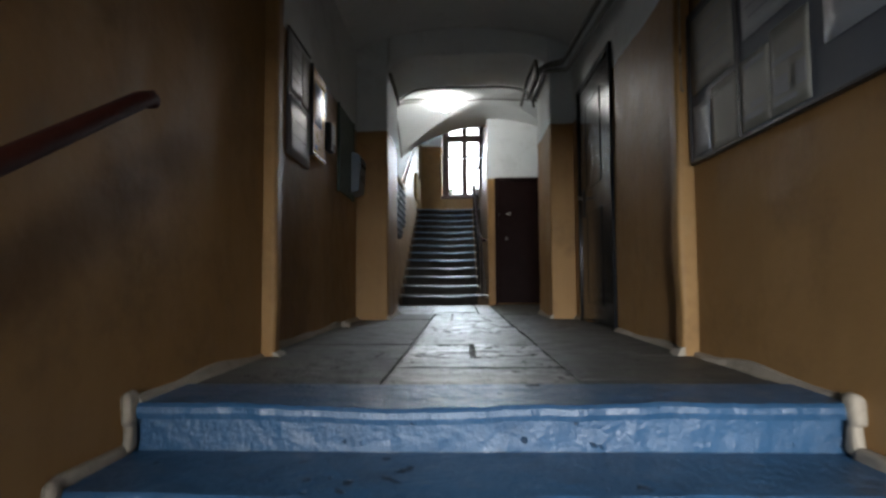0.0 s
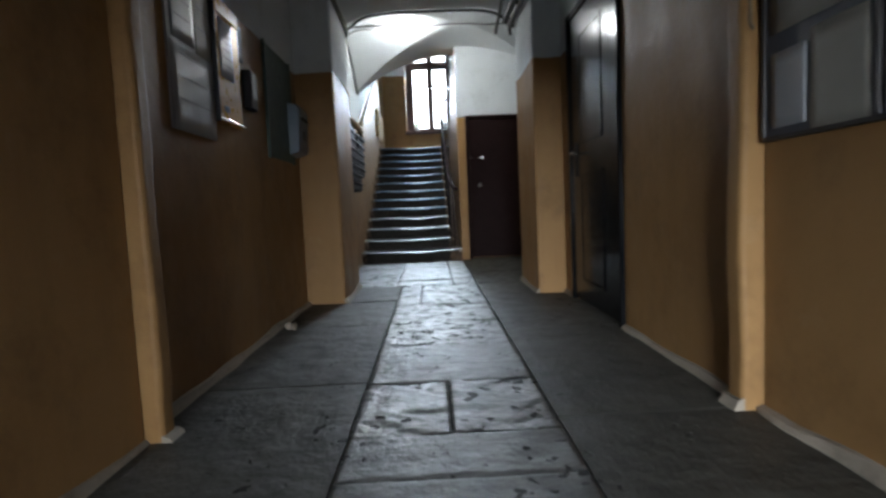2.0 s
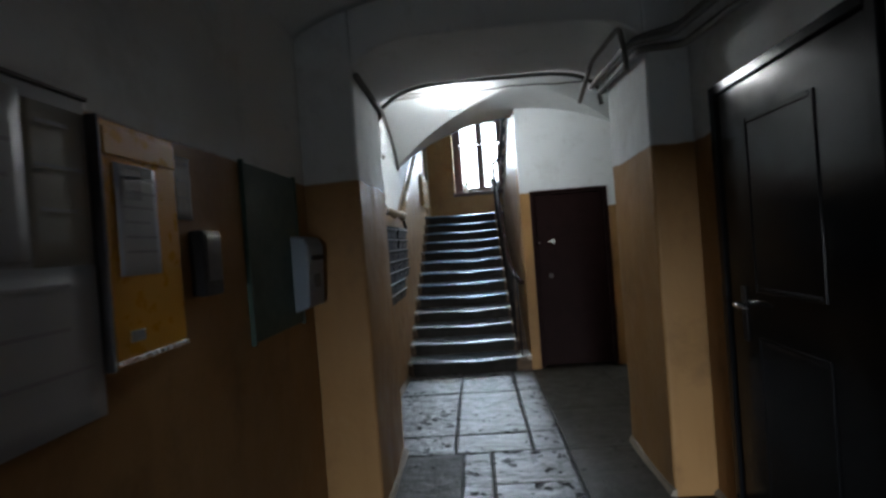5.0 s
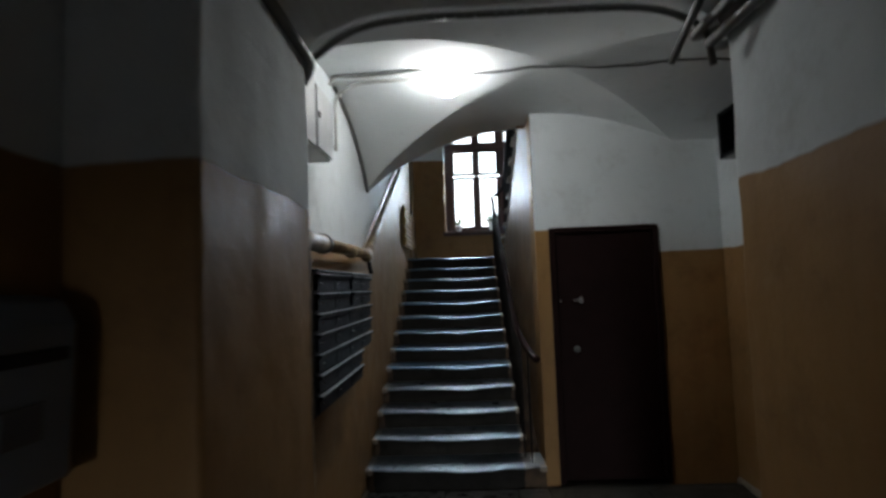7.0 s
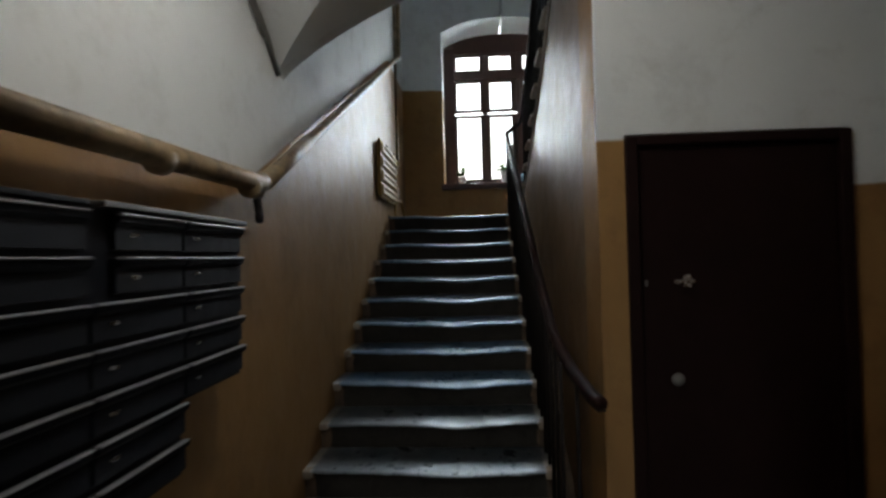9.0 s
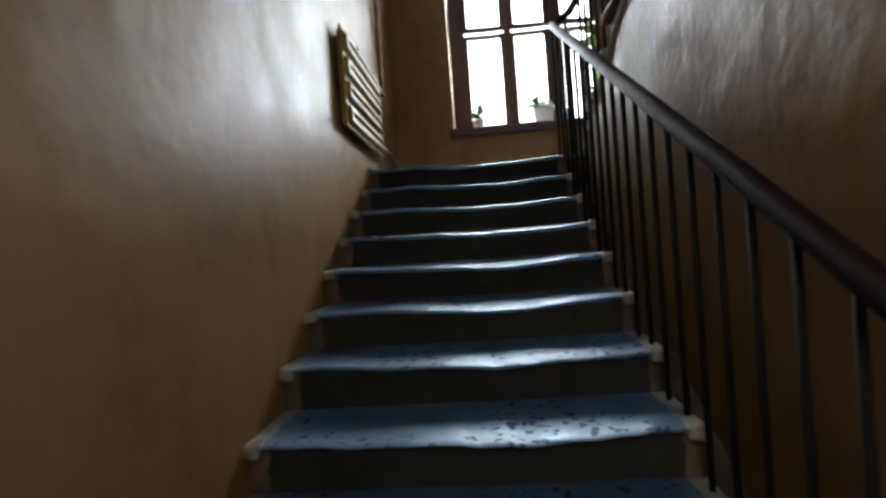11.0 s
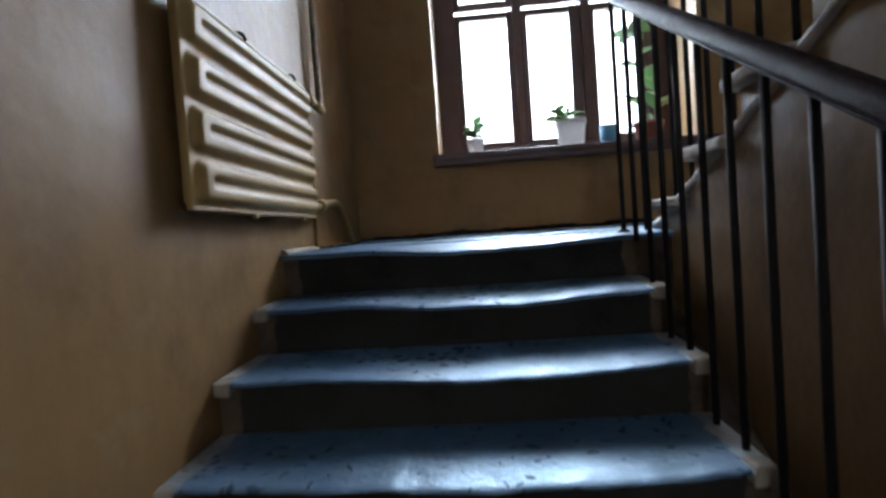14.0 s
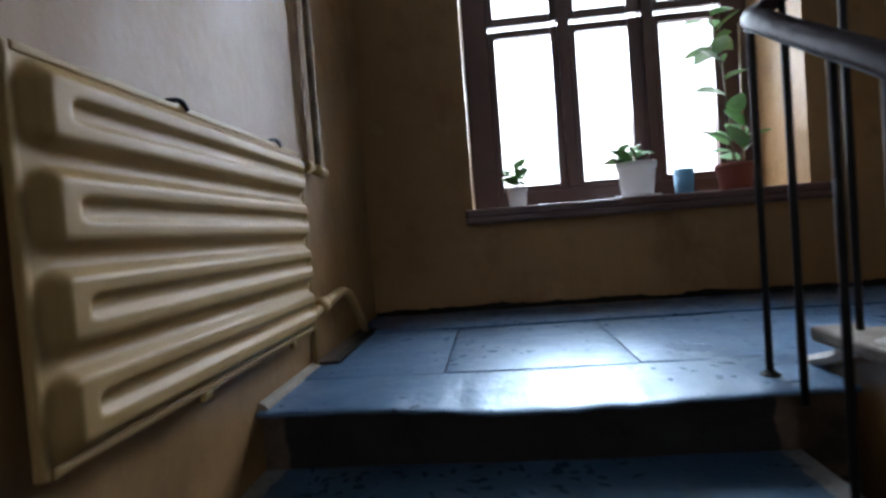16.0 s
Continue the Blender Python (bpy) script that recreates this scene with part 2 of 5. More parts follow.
RED_RAIL = simple("red_rail_paint", (0.050, 0.014, 0.010), 0.7, 0, 0.25, 12, 0.1, 0.1)
FRAME_WOOD = simple("window_frame_paint", (0.085, 0.04, 0.032), 0.4, 0, 0.3, 12)
IRON = simple("black_iron", (0.013, 0.011, 0.011), 0.62, 0.0, 0.35, 25, 0.25, 0.12)
STEEL_DOOR = simple("black_door_paint", (0.0055, 0.006, 0.007), 0.17, 0, 0.3, 4, 0.05, 0.12, 0.05)
BROWN_DOOR = simple("brown_door_paint", (0.012, 0.0048, 0.0045), 0.6, 0, 0.4, 8, 0.1, 0.08)
CHROME = simple("bright_metal", (0.75, 0.75, 0.74), 0.25, 1.0, 0.1, 30, 0)
BOX_METAL = simple("mailbox_metal", (0.009, 0.0105, 0.015), 0.5, 0.0, 0.2, 6, 0.06, 0.16, 0.06)
CREAM = simple("radiator_enamel", (0.35, 0.225, 0.085), 0.5, 0, 0.12, 7, 0.14, 0.16, 0.08)
PIPE_PAINT = grimy("pipe_paint", (0.27, 0.195, 0.115), (0.050, 0.038, 0.026), 0.42)
GREY_PIPE = simple("grey_pipe_paint", (0.13, 0.13, 0.125), 0.45, 0, 0.3, 12, 0.15)
CABLE = simple("cable_sheath", (0.07, 0.07, 0.07), 0.6)
PALE_CABLE = simple("painted_cable", (0.42, 0.42, 0.40), 0.5, 0, 0.25, 14, 0.2)
LIP_METAL = simple("pale_metal_lip", (0.42, 0.43, 0.45), 0.38, 0.7, 0.6, 5, 0.1)
BOX_WHITE = simple("grey_white_enamel", (0.52, 0.54, 0.54), 0.5, 0, 0.12, 7)
PAPER = simple("aged_paper", (0.33, 0.345, 0.365), 0.36, 0, 0.14, 5, 0.1)
PAPER_B = simple("cream_paper", (0.27, 0.262, 0.23), 0.55, 0, 0.12, 5, 0.1)
INK = simple("printing_ink", (0.26, 0.265, 0.28), 0.6)
BOARD = simple("board_backing", (0.075, 0.085, 0.105), 0.5, 0, 0.2, 4)
BOARD_RIM = simple("board_rim", (0.03, 0.028, 0.028), 0.4)
YELLOW = simple("yellow_board", (0.62, 0.30, 0.02), 0.3, 0, 0.12, 6)
GREEN = simple("green_board", (0.025, 0.06, 0.045), 0.55, 0, 0.2, 5)
BLUE_WHITE = simple("postbox_blue", (0.14, 0.175, 0.215), 0.4, 0, 0.12, 7)
BLACK = simple("black_plastic", (0.015, 0.015, 0.016), 0.6, spec=0.2)
def see_through(mat, weight):
    """Lets some light pass, as thin leaves and plastic do."""
    mat.node_tree.nodes["Principled BSDF"].inputs["Transmission Weight"].default_value = weight
    return mat


LEAF = see_through(simple("leaf_green", (0.075, 0.21, 0.040), 0.6, 0, 0.45, 18), 0.2)
STEM = simple("plant_stem", (0.12, 0.10, 0.05), 0.6)
POT_WHITE = see_through(simple("white_pot", (0.82, 0.83, 0.83), 0.8, 0, 0.06, 8), 0.3)
POT_RED = simple("terracotta_pot", (0.20, 0.06, 0.04), 0.5, 0, 0.2, 8)
CUP_BLUE = see_through(simple("blue_cup", (0.16, 0.40, 0.55), 0.6, 0, 0.1, 8), 0.4)
SOIL = simple("soil", (0.03, 0.022, 0.015), 0.95)
GLASS = glass_pane()
GLOBE = glow("lit_glass_globe", (1.0, 0.99, 0.95), 84)

# ---- mesh helpers ----


def part(name, bm, material, parent=None, label="", smooth=False):
    """Links a bmesh as one mesh object, under a thing when one is given."""
    data = bpy.data.meshes.new(name)
    bmesh.ops.recalc_face_normals(bm, faces=bm.faces)
    bm.to_mesh(data)
    bm.free()
    for p in data.polygons:
        p.use_smooth = smooth
    data.materials.append(material)
    ob = new(name, data)
    if parent is not None:
        ob.parent = parent
    if label:
        ob["label"] = label
    return ob


def thing(name, label, category, group="", kind=""):
    return tagged(new(name), label, category, group, kind)


def box(bm, x0, x1, y0, y1, z0, z1, bevel=0.0, seg=2):
    made = bmesh.ops.create_cube(bm, size=1.0)["verts"]
    for v in made:
        v.co = ((x0 + x1) / 2 + v.co.x * (x1 - x0), (y0 + y1) / 2 + v.co.y * (y1 - y0), (z0 + z1) / 2 + v.co.z * (z1 - z0))
    if bevel:
        edges = {e for v in made for e in v.link_edges}
        bmesh.ops.bevel(bm, geom=list(edges), offset=bevel, segments=seg, affect="EDGES", profile=0.5)
    return bm


def boxes(*rows, bevel=0.0):
    bm = bmesh.new()
    for r in rows:
        box(bm, *r, bevel=bevel)
    return bm


def prism(bm, pts, axis, lo, hi):
    """A polygon given in the two other axes, drawn out along one axis."""
    def at(p, d):
        return {"x": (d, p[0], p[1]), "y": (p[0], d, p[1]), "z": (p[0], p[1], d)}[axis]
    a = [bm.verts.new(at(p, lo)) for p in pts]
    b = [bm.verts.new(at(p, hi)) for p in pts]
    n = len(pts)
    bm.faces.new(a)
    bm.faces.new(b[::-1])
    for i in range(n):
        bm.faces.new((a[i], b[i], b[(i + 1) % n], a[(i + 1) % n]))
    return bm


def tube(bm, pts, r, seg=10, close=True):
    """A round bar through points, with mitred bends."""
    pts = [Vector(p) for p in pts]
    radii = r if isinstance(r, (list, tuple)) else [r] * len(pts)
    rings, up = [], None
    for i, p in enumerate(pts):
        d = ((pts[i] - pts[i - 1]).normalized() if i else Vector()) + ((pts[i + 1] - pts[i]).normalized() if i < len(pts) - 1 else Vector())
        d = d.normalized() if d.length > 1e-6 else Vector((0, 0, 1))
        if up is None:
            up = d.orthogonal().normalized()
        up = (up - d * up.dot(d)).normalized()
        side = d.cross(up)
        rings.append([bm.verts.new(p + (up * math.cos(a) + side * math.sin(a)) * radii[i]) for a in (2 * math.pi * k / seg for k in range(seg))])
    for a, b in zip(rings, rings[1:]):
        for k in range(seg):
            bm.faces.new((a[k], a[(k + 1) % seg], b[(k + 1) % seg], b[k]))
    if close:
        bm.faces.new(rings[0][::-1])
        bm.faces.new(rings[-1])
    return bm


def bend(pts, radius=0.06, n=5):
    """Rounds the corners of a line of points."""
    pts = [Vector(p) for p in pts]
    out = [pts[0]]
    for a, b, c in zip(pts, pts[1:], pts[2:]):
        d0, d1 = (a - b), (c - b)
        r = min(radius, d0.length / 2, d1.length / 2)
        p0, p1 = b + d0.normalized() * r, b + d1.normalized() * r
        out += [p0.lerp(b, t).lerp(b.lerp(p1, t), t) for t in (i / n for i in range(n + 1))]
    return out + [pts[-1]]


def lathe(bm, profile, centre, seg=20):
    """A turned form: (radius, height) rows round an upright axis."""
    rings = []
    for r, h in profile:
        rings.append([bm.verts.new((centre[0] + r * math.cos(a), centre[1] + r * math.sin(a), centre[2] + h)) for a in (2 * math.pi * k / seg for k in range(seg))])
    for a, b in zip(rings, rings[1:]):
        for k in range(seg):
            bm.faces.new((a[k], a[(k + 1) % seg], b[(k + 1) % seg], b[k]))
    bm.faces.new(rings[0][::-1])
    bm.faces.new(rings[-1])
    return bm


def structure(name, bm, material, label, category, smooth=False):
    return tagged(part(name, bm, material, smooth=smooth), label, category, kind="structure")


def soften(ob, width=0.012, seg=3):
    """Rounded plaster edges."""
    mod = ob.modifiers.new("edge", "BEVEL")
    mod.width, mod.segments, mod.limit_method, mod.angle_limit = width, seg, "ANGLE", radians(40)
    return ob


def uneven(ob, cuts=14, amount=0.009):
    """Hand-laid plaster: gently wavering faces and edges."""
    bm = bmesh.new()
    bm.from_mesh(ob.data)
    bmesh.ops.subdivide_edges(bm, edges=[e for e in bm.edges if e.calc_length() > 0.5], cuts=cuts * 2, use_grid_fill=True)
    for v in bm.verts:
        p = v.co
        v.co = p + amount * (noise.noise_vector(p * 2.3) + 0.5 * noise.noise_vector(p * 7.0))
    bm.to_mesh(ob.data)
    bm.free()
    return ob


# ---- walls ----
PLASTER = "ochre oil-painted plaster wall with whitewash above"
W0, W1 = -1.05, 1.75
soften(structure("wall_west_entry", prism(bmesh.new(), [(W0, -1.6), (-0.74, -1.6), (-0.74, 2.3), (-0.71, 3.29), (W0, 3.29)], "z", -1.1, 3.2), PAINT, PLASTER, "wall"))
soften(uneven(structure("pilaster_west", boxes((W0, -0.646, 3.292, 3.38, -0.1, 3.2)), PAINT, "shallow plastered pilaster, ochre below and white above", "pilaster")), 0.02)
soften(structure("wall_west_corridor", boxes((W0, -0.755, 3.382, 5.958, -0.1, 3.2)), PAINT, PLASTER, "wall"))
soften(uneven(structure("pier_west", boxes((W0, -0.45, 5.96, 6.84, -0.1, 3.3)), PAINT, "thick plastered pier carrying the cross arch", "pier")), 0.02)
soften(structure("wall_west_stair", boxes((W0, -0.70, 6.842, 14.7, -0.2, 5.6)), GLOSSY, "glossy lumpy ochre oil-painted wall along the stair", "wall"))
soften(structure("wall_east_entry", boxes((1.40, W1, -1.6, 3.318, -1.1, 3.2)), PAINT, PLASTER, "wall"))
soften(uneven(structure("pilaster_east", boxes((1.325, W1, 3.32, 3.42, -0.1, 3.2)), PAINT, "shallow plastered pilaster, ochre below and white above", "pilaster")), 0.02)
soften(structure("wall_east_corridor", prism(bmesh.new(), [(3.422, -0.1), (4.60, -0.1), (4.60, 2.12), (5.735, 2.12), (5.735, -0.1), (5.998, -0.1), (5.998, 3.2), (3.422, 3.2)], "x", 1.375, W1), PAINT, PLASTER, "wall"), 0.006)
soften(uneven(structure("pier_east", boxes((1.145, 2.5, 6.0, 6.84, -0.1, 3.3)), PAINT, "thick plastered pier carrying the cross arch", "pier")), 0.02)
soften(structure("wall_east_hall", boxes((2.145, 2.5, 6.842, 9.45, -0.1, 3.3)), PAINT, PLASTER, "wall"))
soften(structure("wall_north_hall", prism(bmesh.new(), [(0.69, -0.1), (0.80, -0.1), (0.80, 1.975), (1.64, 1.975), (1.64, -0.1), (2.143, -0.1), (2.143, 3.6), (0.69, 3.6)], "y", 9.155, 9.448), PAINT, PLASTER, "wall"), 0.006)
structure("wall_south", boxes((W0, -0.22, -1.9, -1.602, -1.1, 3.2), (0.88, W1, -1.9, -1.602, -1.1, 3.2), (-0.22, 0.88, -1.9, -1.602, 1.10, 3.2)), PAINT, "plastered entrance wall with an open doorway", "wall")
structure("wall_east_stair", boxes((2.05, 2.4, 9.452, 14.7, -0.2, 5.6)), PAINT, PLASTER, "wall")
structure("wall_above_hall", boxes((-0.698, 2.048, 9.25, 9.45, 3.62, 5.6)), PAINT, "whitewashed wall over the hall vault", "wall")

# side wall of the second flight: its top climbs back over the walk
FL2 = [(12.78 - 0.303 * k, 2.06 + 0.141 * k) for k in range(12)]
bm = prism(bmesh.new(), [(9.40, -0.1), (12.84, -0.1), (12.84, 1.94), (12.80, 1.965), (11.4, 2.50), (9.40, 3.475)], "x", 0.692, 0.798)
soften(structure("wall_spine", bm, DARK_PAINT, "dark brown painted plaster wall under the second flight", "wall"), 0.015)


def arch_line(x0, x1, spring, crown, n=24, p=2.6):
    """Points of a flat arch from x0 to x1."""
    c, h = (x0 + x1) / 2, (x1 - x0) / 2
    return [(c + h * u, spring + (crown - spring) * (1 - abs(u) ** p)) for u in (-1 + 2 * i / n for i in range(n + 1))]


# wall over the opening between the piers
pts = arch_line(-0.448, 1.143, 2.47, 2.61, 40, 6)
bm = prism(bmesh.new(), pts + [(1.143, 3.3), (-0.448, 3.3)], "y", 5.964, 6.838)
soften(structure("cross_arch", bm, WHITE, "whitewashed flat arch between the two piers", "arch"), 0.015)

# window wall with a deep arched opening
WX0, WX1 = -0.18, 1.375
head = arch_line(WX0, WX1, 4.43, 4.60, 16)
bm = bmesh.new()
prism(bm, [(-0.698, -0.2), (2.048, -0.2), (2.048, 5.6), (0.62, 5.6), (0.62, head[8][1])] + head[9:] + [(WX1, 2.415), (WX0, 2.415)] + head[:9] + [(0.6195, 5.6), (-0.698, 5.6)], "y", 14.05, 14.7)
structure("wall_north_stair", bm, PAINT, "plastered window wall, ochre below and whitewash above", "wall")


# ---- ceilings ----
def sheet(name, fn, x0, x1, y0, y1, nx, ny, label, thick=0.22):
    bm = bmesh.new()
    rows = [[bm.verts.new((x0 + (x1 - x0) * i / nx, y0 + (y1 - y0) * j / ny, 0)) for i in range(nx + 1)] for j in range(ny + 1)]
    for r in rows:
        for v in r:
            v.co.z = fn(v.co.x, v.co.y)
    for a, b in zip(rows, rows[1:]):
        for i in range(nx):
            bm.faces.new((a[i], a[i + 1], b[i + 1], b[i]))
    ob = structure(name, bm, WHITE, label, "ceiling", True)
    for p in ob.data.polygons:
        p.flip() if p.normal.z > 0 else None
    mod = ob.modifiers.new("thick", "SOLIDIFY")
    mod.thickness, mod.offset = thick, -1
    return ob


def corridor_vault(x, y):
    u = min(1, abs((x - 0.31) / 1.16))
    return 2.50 + 0.375 * math.sqrt(1 - u * u * 0.985)


VX, VY, VA, VB = 0.72, 8.15, 1.43, 1.33
V0, VR = 2.37, 0.535


def rise(c):
    """Height of the vault's profile, 0 at the foot and 1 at the crown."""
    c = min(1.0, abs(c))
    return 0.25 * math.sqrt(1 - c * c) + 0.75 * (1 - c * c)


def hall_vault(x, y):
    u, v = min(1, abs((x - VX) / VA)), min(1, abs((y - VY) / VB))
    return V0 + VR * rise(min(u, v))


def groin_vault():
    """Four lobes that meet in sharp groins."""
    bm = bmesh.new()
    n, m = 40, 28
    for along in (0, 1):
        for sign in (-1, 1):
            rows = []
            for j in range(m + 1):
                d = math.sin(0.5 * math.pi * (0.02 + 0.98 * j / m))
                row = []
                for i in range(n + 1):
                    c = d * math.sin(0.5 * math.pi * (-1 + 2 * i / n))
                    u, v = (c, sign * d) if along else (sign * d, c)
                    row.append(bm.verts.new((VX + VA * u, VY + VB * v, V0 + VR * rise(c))))
                rows.append(row)
            for a, b in zip(rows, rows[1:]):
                for i in range(n):
                    f = bm.faces.new((a[i], a[i + 1], b[i + 1], b[i]))
    bmesh.ops.remove_doubles(bm, verts=bm.verts, dist=0.0004)
    for e in bm.edges:
        if len(e.link_faces) == 2 and e.calc_face_angle() > 0.25 and min(abs(abs((v.co.x - VX) / VA) - abs((v.co.y - VY) / VB)) for v in e.verts) < 0.02:
            e.smooth = False
    for f in bm.faces:
        f.normal_update()
        if f.normal.z > 0:
            f.normal_flip()
    return bm


sheet("ceiling_corridor", corridor_vault, -0.84, 1.46, -1.6, 5.962, 48, 90, "low whitewashed vault over the corridor")
data = bpy.data.meshes.new("ceiling_hall")
bm = groin_vault()
bm.to_mesh(data)
bm.free()
data.polygons.foreach_set("use_smooth", [True] * len(data.polygons))
data.materials.append(WHITE)
tagged(new("ceiling_hall", data), "whitewashed groin vault over the stair hall", "ceiling", kind="structure")
structure("vault_key", boxes((0.68, 0.76, 8.11, 8.19, 2.903, 2.94)), WHITE, "crown of the vault", "ceiling")
# face of the vault towards the stair
rim = [(VX + VA * math.sin(0.5 * math.pi * (-1 + 2 * i / 40)), V0 + VR * rise(math.sin(0.5 * math.pi * (-1 + 2 * i / 40)))) for i in range(41)]
structure("vault_face", prism(bmesh.new(), [p for p in rim if p[0] < 0.69] + [(0.688, 2.90), (0.688, 3.62), (-0.698, 3.62)], "y", 9.478, 9.56), PAINT, "plastered edge of the hall vault towards the stair", "wall")
structure("ceiling_stair", boxes((-0.698, 2.048, 9.252, 14.048, 5.45, 5.598)), WHITE, "plain whitewashed ceiling high over the stair", "ceiling")
structure("ceiling_over", boxes((W0, 2.5, -1.9, 9.248, 3.34, 3.6)), WHITE, "plain closing slab above the vaults", "ceiling")

# ---- floors and steps ----
bed = structure("floor", boxes((-0.9, 2.3, 2.36, 14.6, -0.3, -0.02)), FLOOR_BED, "worn grey stone slab floor with dark joints", "floor")
structure("floor_entry", boxes((-0.9, 1.6, -1.6, 0.78, -1.1, -0.90)), FLOOR_BED, "stone floor inside the entrance", "floor")
ground = structure("ground", boxes((-60, 60, -90, -1.61, -1.2, -1.0)), FLOOR_BED, "grey paved yard outside the entrance", "ground")


def slab_mesh(name, x0, x1, y0, y1, top, thick, bevel, wear, material, seed, parent, nx=6, ny=6, scar=0.0):
    """A stone slab with a slightly hollowed, uneven top and chamfered rim."""
    bm = bmesh.new()
    def z(x, y):
        h = top + wear * noise.noise(Vector((x * 1.7, y * 1.7, seed))) + 0.35 * wear * noise.noise(Vector((x * 6, y * 6, seed + 3)))
        if scar:
            n = noise.noise(Vector((x * 5, y * 10, 2))) + 0.55 * noise.noise(Vector((x * 13, y * 24, 6))) + 0.3 * noise.noise(Vector((x * 31, y * 50, 1)))
            n += 0.45 * max(0.0, 1 - min(y - y0, y1 - y) / 0.13)
            d = min(1.0, max(0.0, (n - 0.16) / 0.14))
            h -= scar * d * d * (3 - 2 * d)
        return h
    rows = []
    for j in range(ny + 1):
        rows.append([])
        for i in range(nx + 1):
            x, y = x0 + (x1 - x0) * i / nx, y0 + (y1 - y0) * j / ny
            rows[-1].append(bm.verts.new((x, y, z(x, y) - (bevel if i in (0, nx) or j in (0, ny) else 0))))
    for a, b in zip(rows, rows[1:]):
        for i in range(nx):
            bm.faces.new((a[i], a[i + 1], b[i + 1], b[i]))
    rim = [rows[0][i] for i in range(nx + 1)] + [rows[j][nx] for j in range(1, ny + 1)] + [rows[ny][i] for i in range(nx - 1, -1, -1)] + [rows[j][0] for j in range(ny - 1, 0, -1)]
    low = [bm.verts.new((v.co.x, v.co.y, top - thick)) for v in rim]
    n = len(rim)
    for k in range(n):
        bm.faces.new((rim[k], low[k], low[(k + 1) % n], rim[(k + 1) % n]))
    return part(name, bm, material, parent, smooth=scar > 0)


def step_edge(x):
    """How far the treads are worn down across their width."""
    return 0.026 * math.exp(-((x - 0.08) / 0.36) ** 2) - 0.004


def step(parent, y, top, depth, x0, x1, rise, tread, riser, k, flip=1, worn=1.0, lip=0.018, nose=0.013):
    """One stone step: a worn tread slab with a rounded lip on a plain riser block."""
    n = 48
    bm = bmesh.new()
    rows = []
    prof = [(lip + 0.006, -nose), (0.005, -0.9 * nose), (0.0, -0.55 * nose), (0.003, -0.2 * nose), (0.014, 0.0), (depth * 0.5, 0.004), (depth + 0.03, 0.006)]
    for i in range(n + 1):
        x = x0 + (x1 - x0) * i / n
        dip = worn * (step_edge(x) + 0.011 * noise.noise(Vector((x * 4, k * 3.1, 0))) + 0.0035 * noise.noise(Vector((x * 17, k * 2.3, 5))))
        rows.append([bm.verts.new((x, y + flip * (d + (0.011 * noise.noise(Vector((x * 11, k, 2))) if d < 0.03 else 0)), top + h - dip * max(0.15, 1 - d / depth))) for d, h in prof])
    for a, b in zip(rows, rows[1:]):
        for j in range(len(prof) - 1):
            bm.faces.new((a[j], b[j], b[j + 1], a[j + 1]))
    front = [(r[0].co.x, r[0].co.z) for r in rows]
    base = [[bm.verts.new((r[0].co.x, r[0].co.y, r[0].co.z - 0.006)), bm.verts.new((r[-1].co.x, r[-1].co.y, top - nose - 0.045))] for r in rows]
    for (r, q), (r2, q2) in zip(zip(rows, base), zip(rows[1:], base[1:])):
        bm.faces.new((r[0], r2[0], q2[0], q[0]))
    for r, q in ((rows[0], base[0]), (rows[-1], base[-1])):
        bm.faces.new([q[0]] + r + [q[1]])
    s = part("step", bm, tread, parent, smooth=False)
    y0, y1 = y + flip * (lip + 0.012), y + flip * (depth + lip + 0.01)
    bm = bmesh.new()
    cuts = []
    for x, z in front:
        x = min(max(x, x0 + 0.002), x1 - 0.002)
        cuts.append([bm.verts.new(p) for p in ((x, y0, top - rise - 0.03), (x, y0, z - 0.002), (x, y1, top - nose - 0.06), (x, y1, top - rise - 0.03))])
    for a, b in zip(cuts, cuts[1:]):
        for j in range(4):
            bm.faces.new((a[j], b[j], b[(j + 1) % 4], a[(j + 1) % 4]))
    bm.faces.new(cuts[0])
    bm.faces.new(cuts[-1][::-1])
    part("riser", bm, riser, s)
    return s


def nose_y(k):
    return 9.09 + 0.316 * (k - 1) - 0.0016 * (k - 1) ** 2


flight = thing("staircase", "worn dark stone staircase with hollowed blue-grey treads", "staircase")
SX0, SX1 = -0.70, 0.572
for k in range(1, 13):
    x1 = 0.688 if k == 1 else SX1
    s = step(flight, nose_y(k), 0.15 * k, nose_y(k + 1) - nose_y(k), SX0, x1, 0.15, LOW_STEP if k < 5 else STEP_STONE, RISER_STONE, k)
    for x0, x2 in ((SX0 - 0.001, SX0 + 0.046), (x1 - 0.048, x1 + 0.002)):
        bm = box(bmesh.new(), x0, x2, nose_y(k) - 0.004, nose_y(k) + 0.06, 0.15 * k - 0.038, 0.15 * k + 0.006, bevel=0.009)
        for v in bm.verts:
            v.co += 0.007 * noise.noise_vector(v.co * 17.0)
        part("worn_end", bm, STEP_END, s, "pale chipped end of the step nosing")
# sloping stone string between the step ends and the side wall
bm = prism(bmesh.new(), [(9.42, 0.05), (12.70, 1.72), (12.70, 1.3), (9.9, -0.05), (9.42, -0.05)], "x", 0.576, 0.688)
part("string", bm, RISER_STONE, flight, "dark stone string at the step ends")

top_step = nose_y(13)
landing = structure("landing", boxes((-0.698, 2.048, top_step + 0.04, 14.046, 1.74, 1.90)), RISER_STONE, "stair landing of large worn stone slabs", "landing")
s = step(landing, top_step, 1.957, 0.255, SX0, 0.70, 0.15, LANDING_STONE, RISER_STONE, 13)



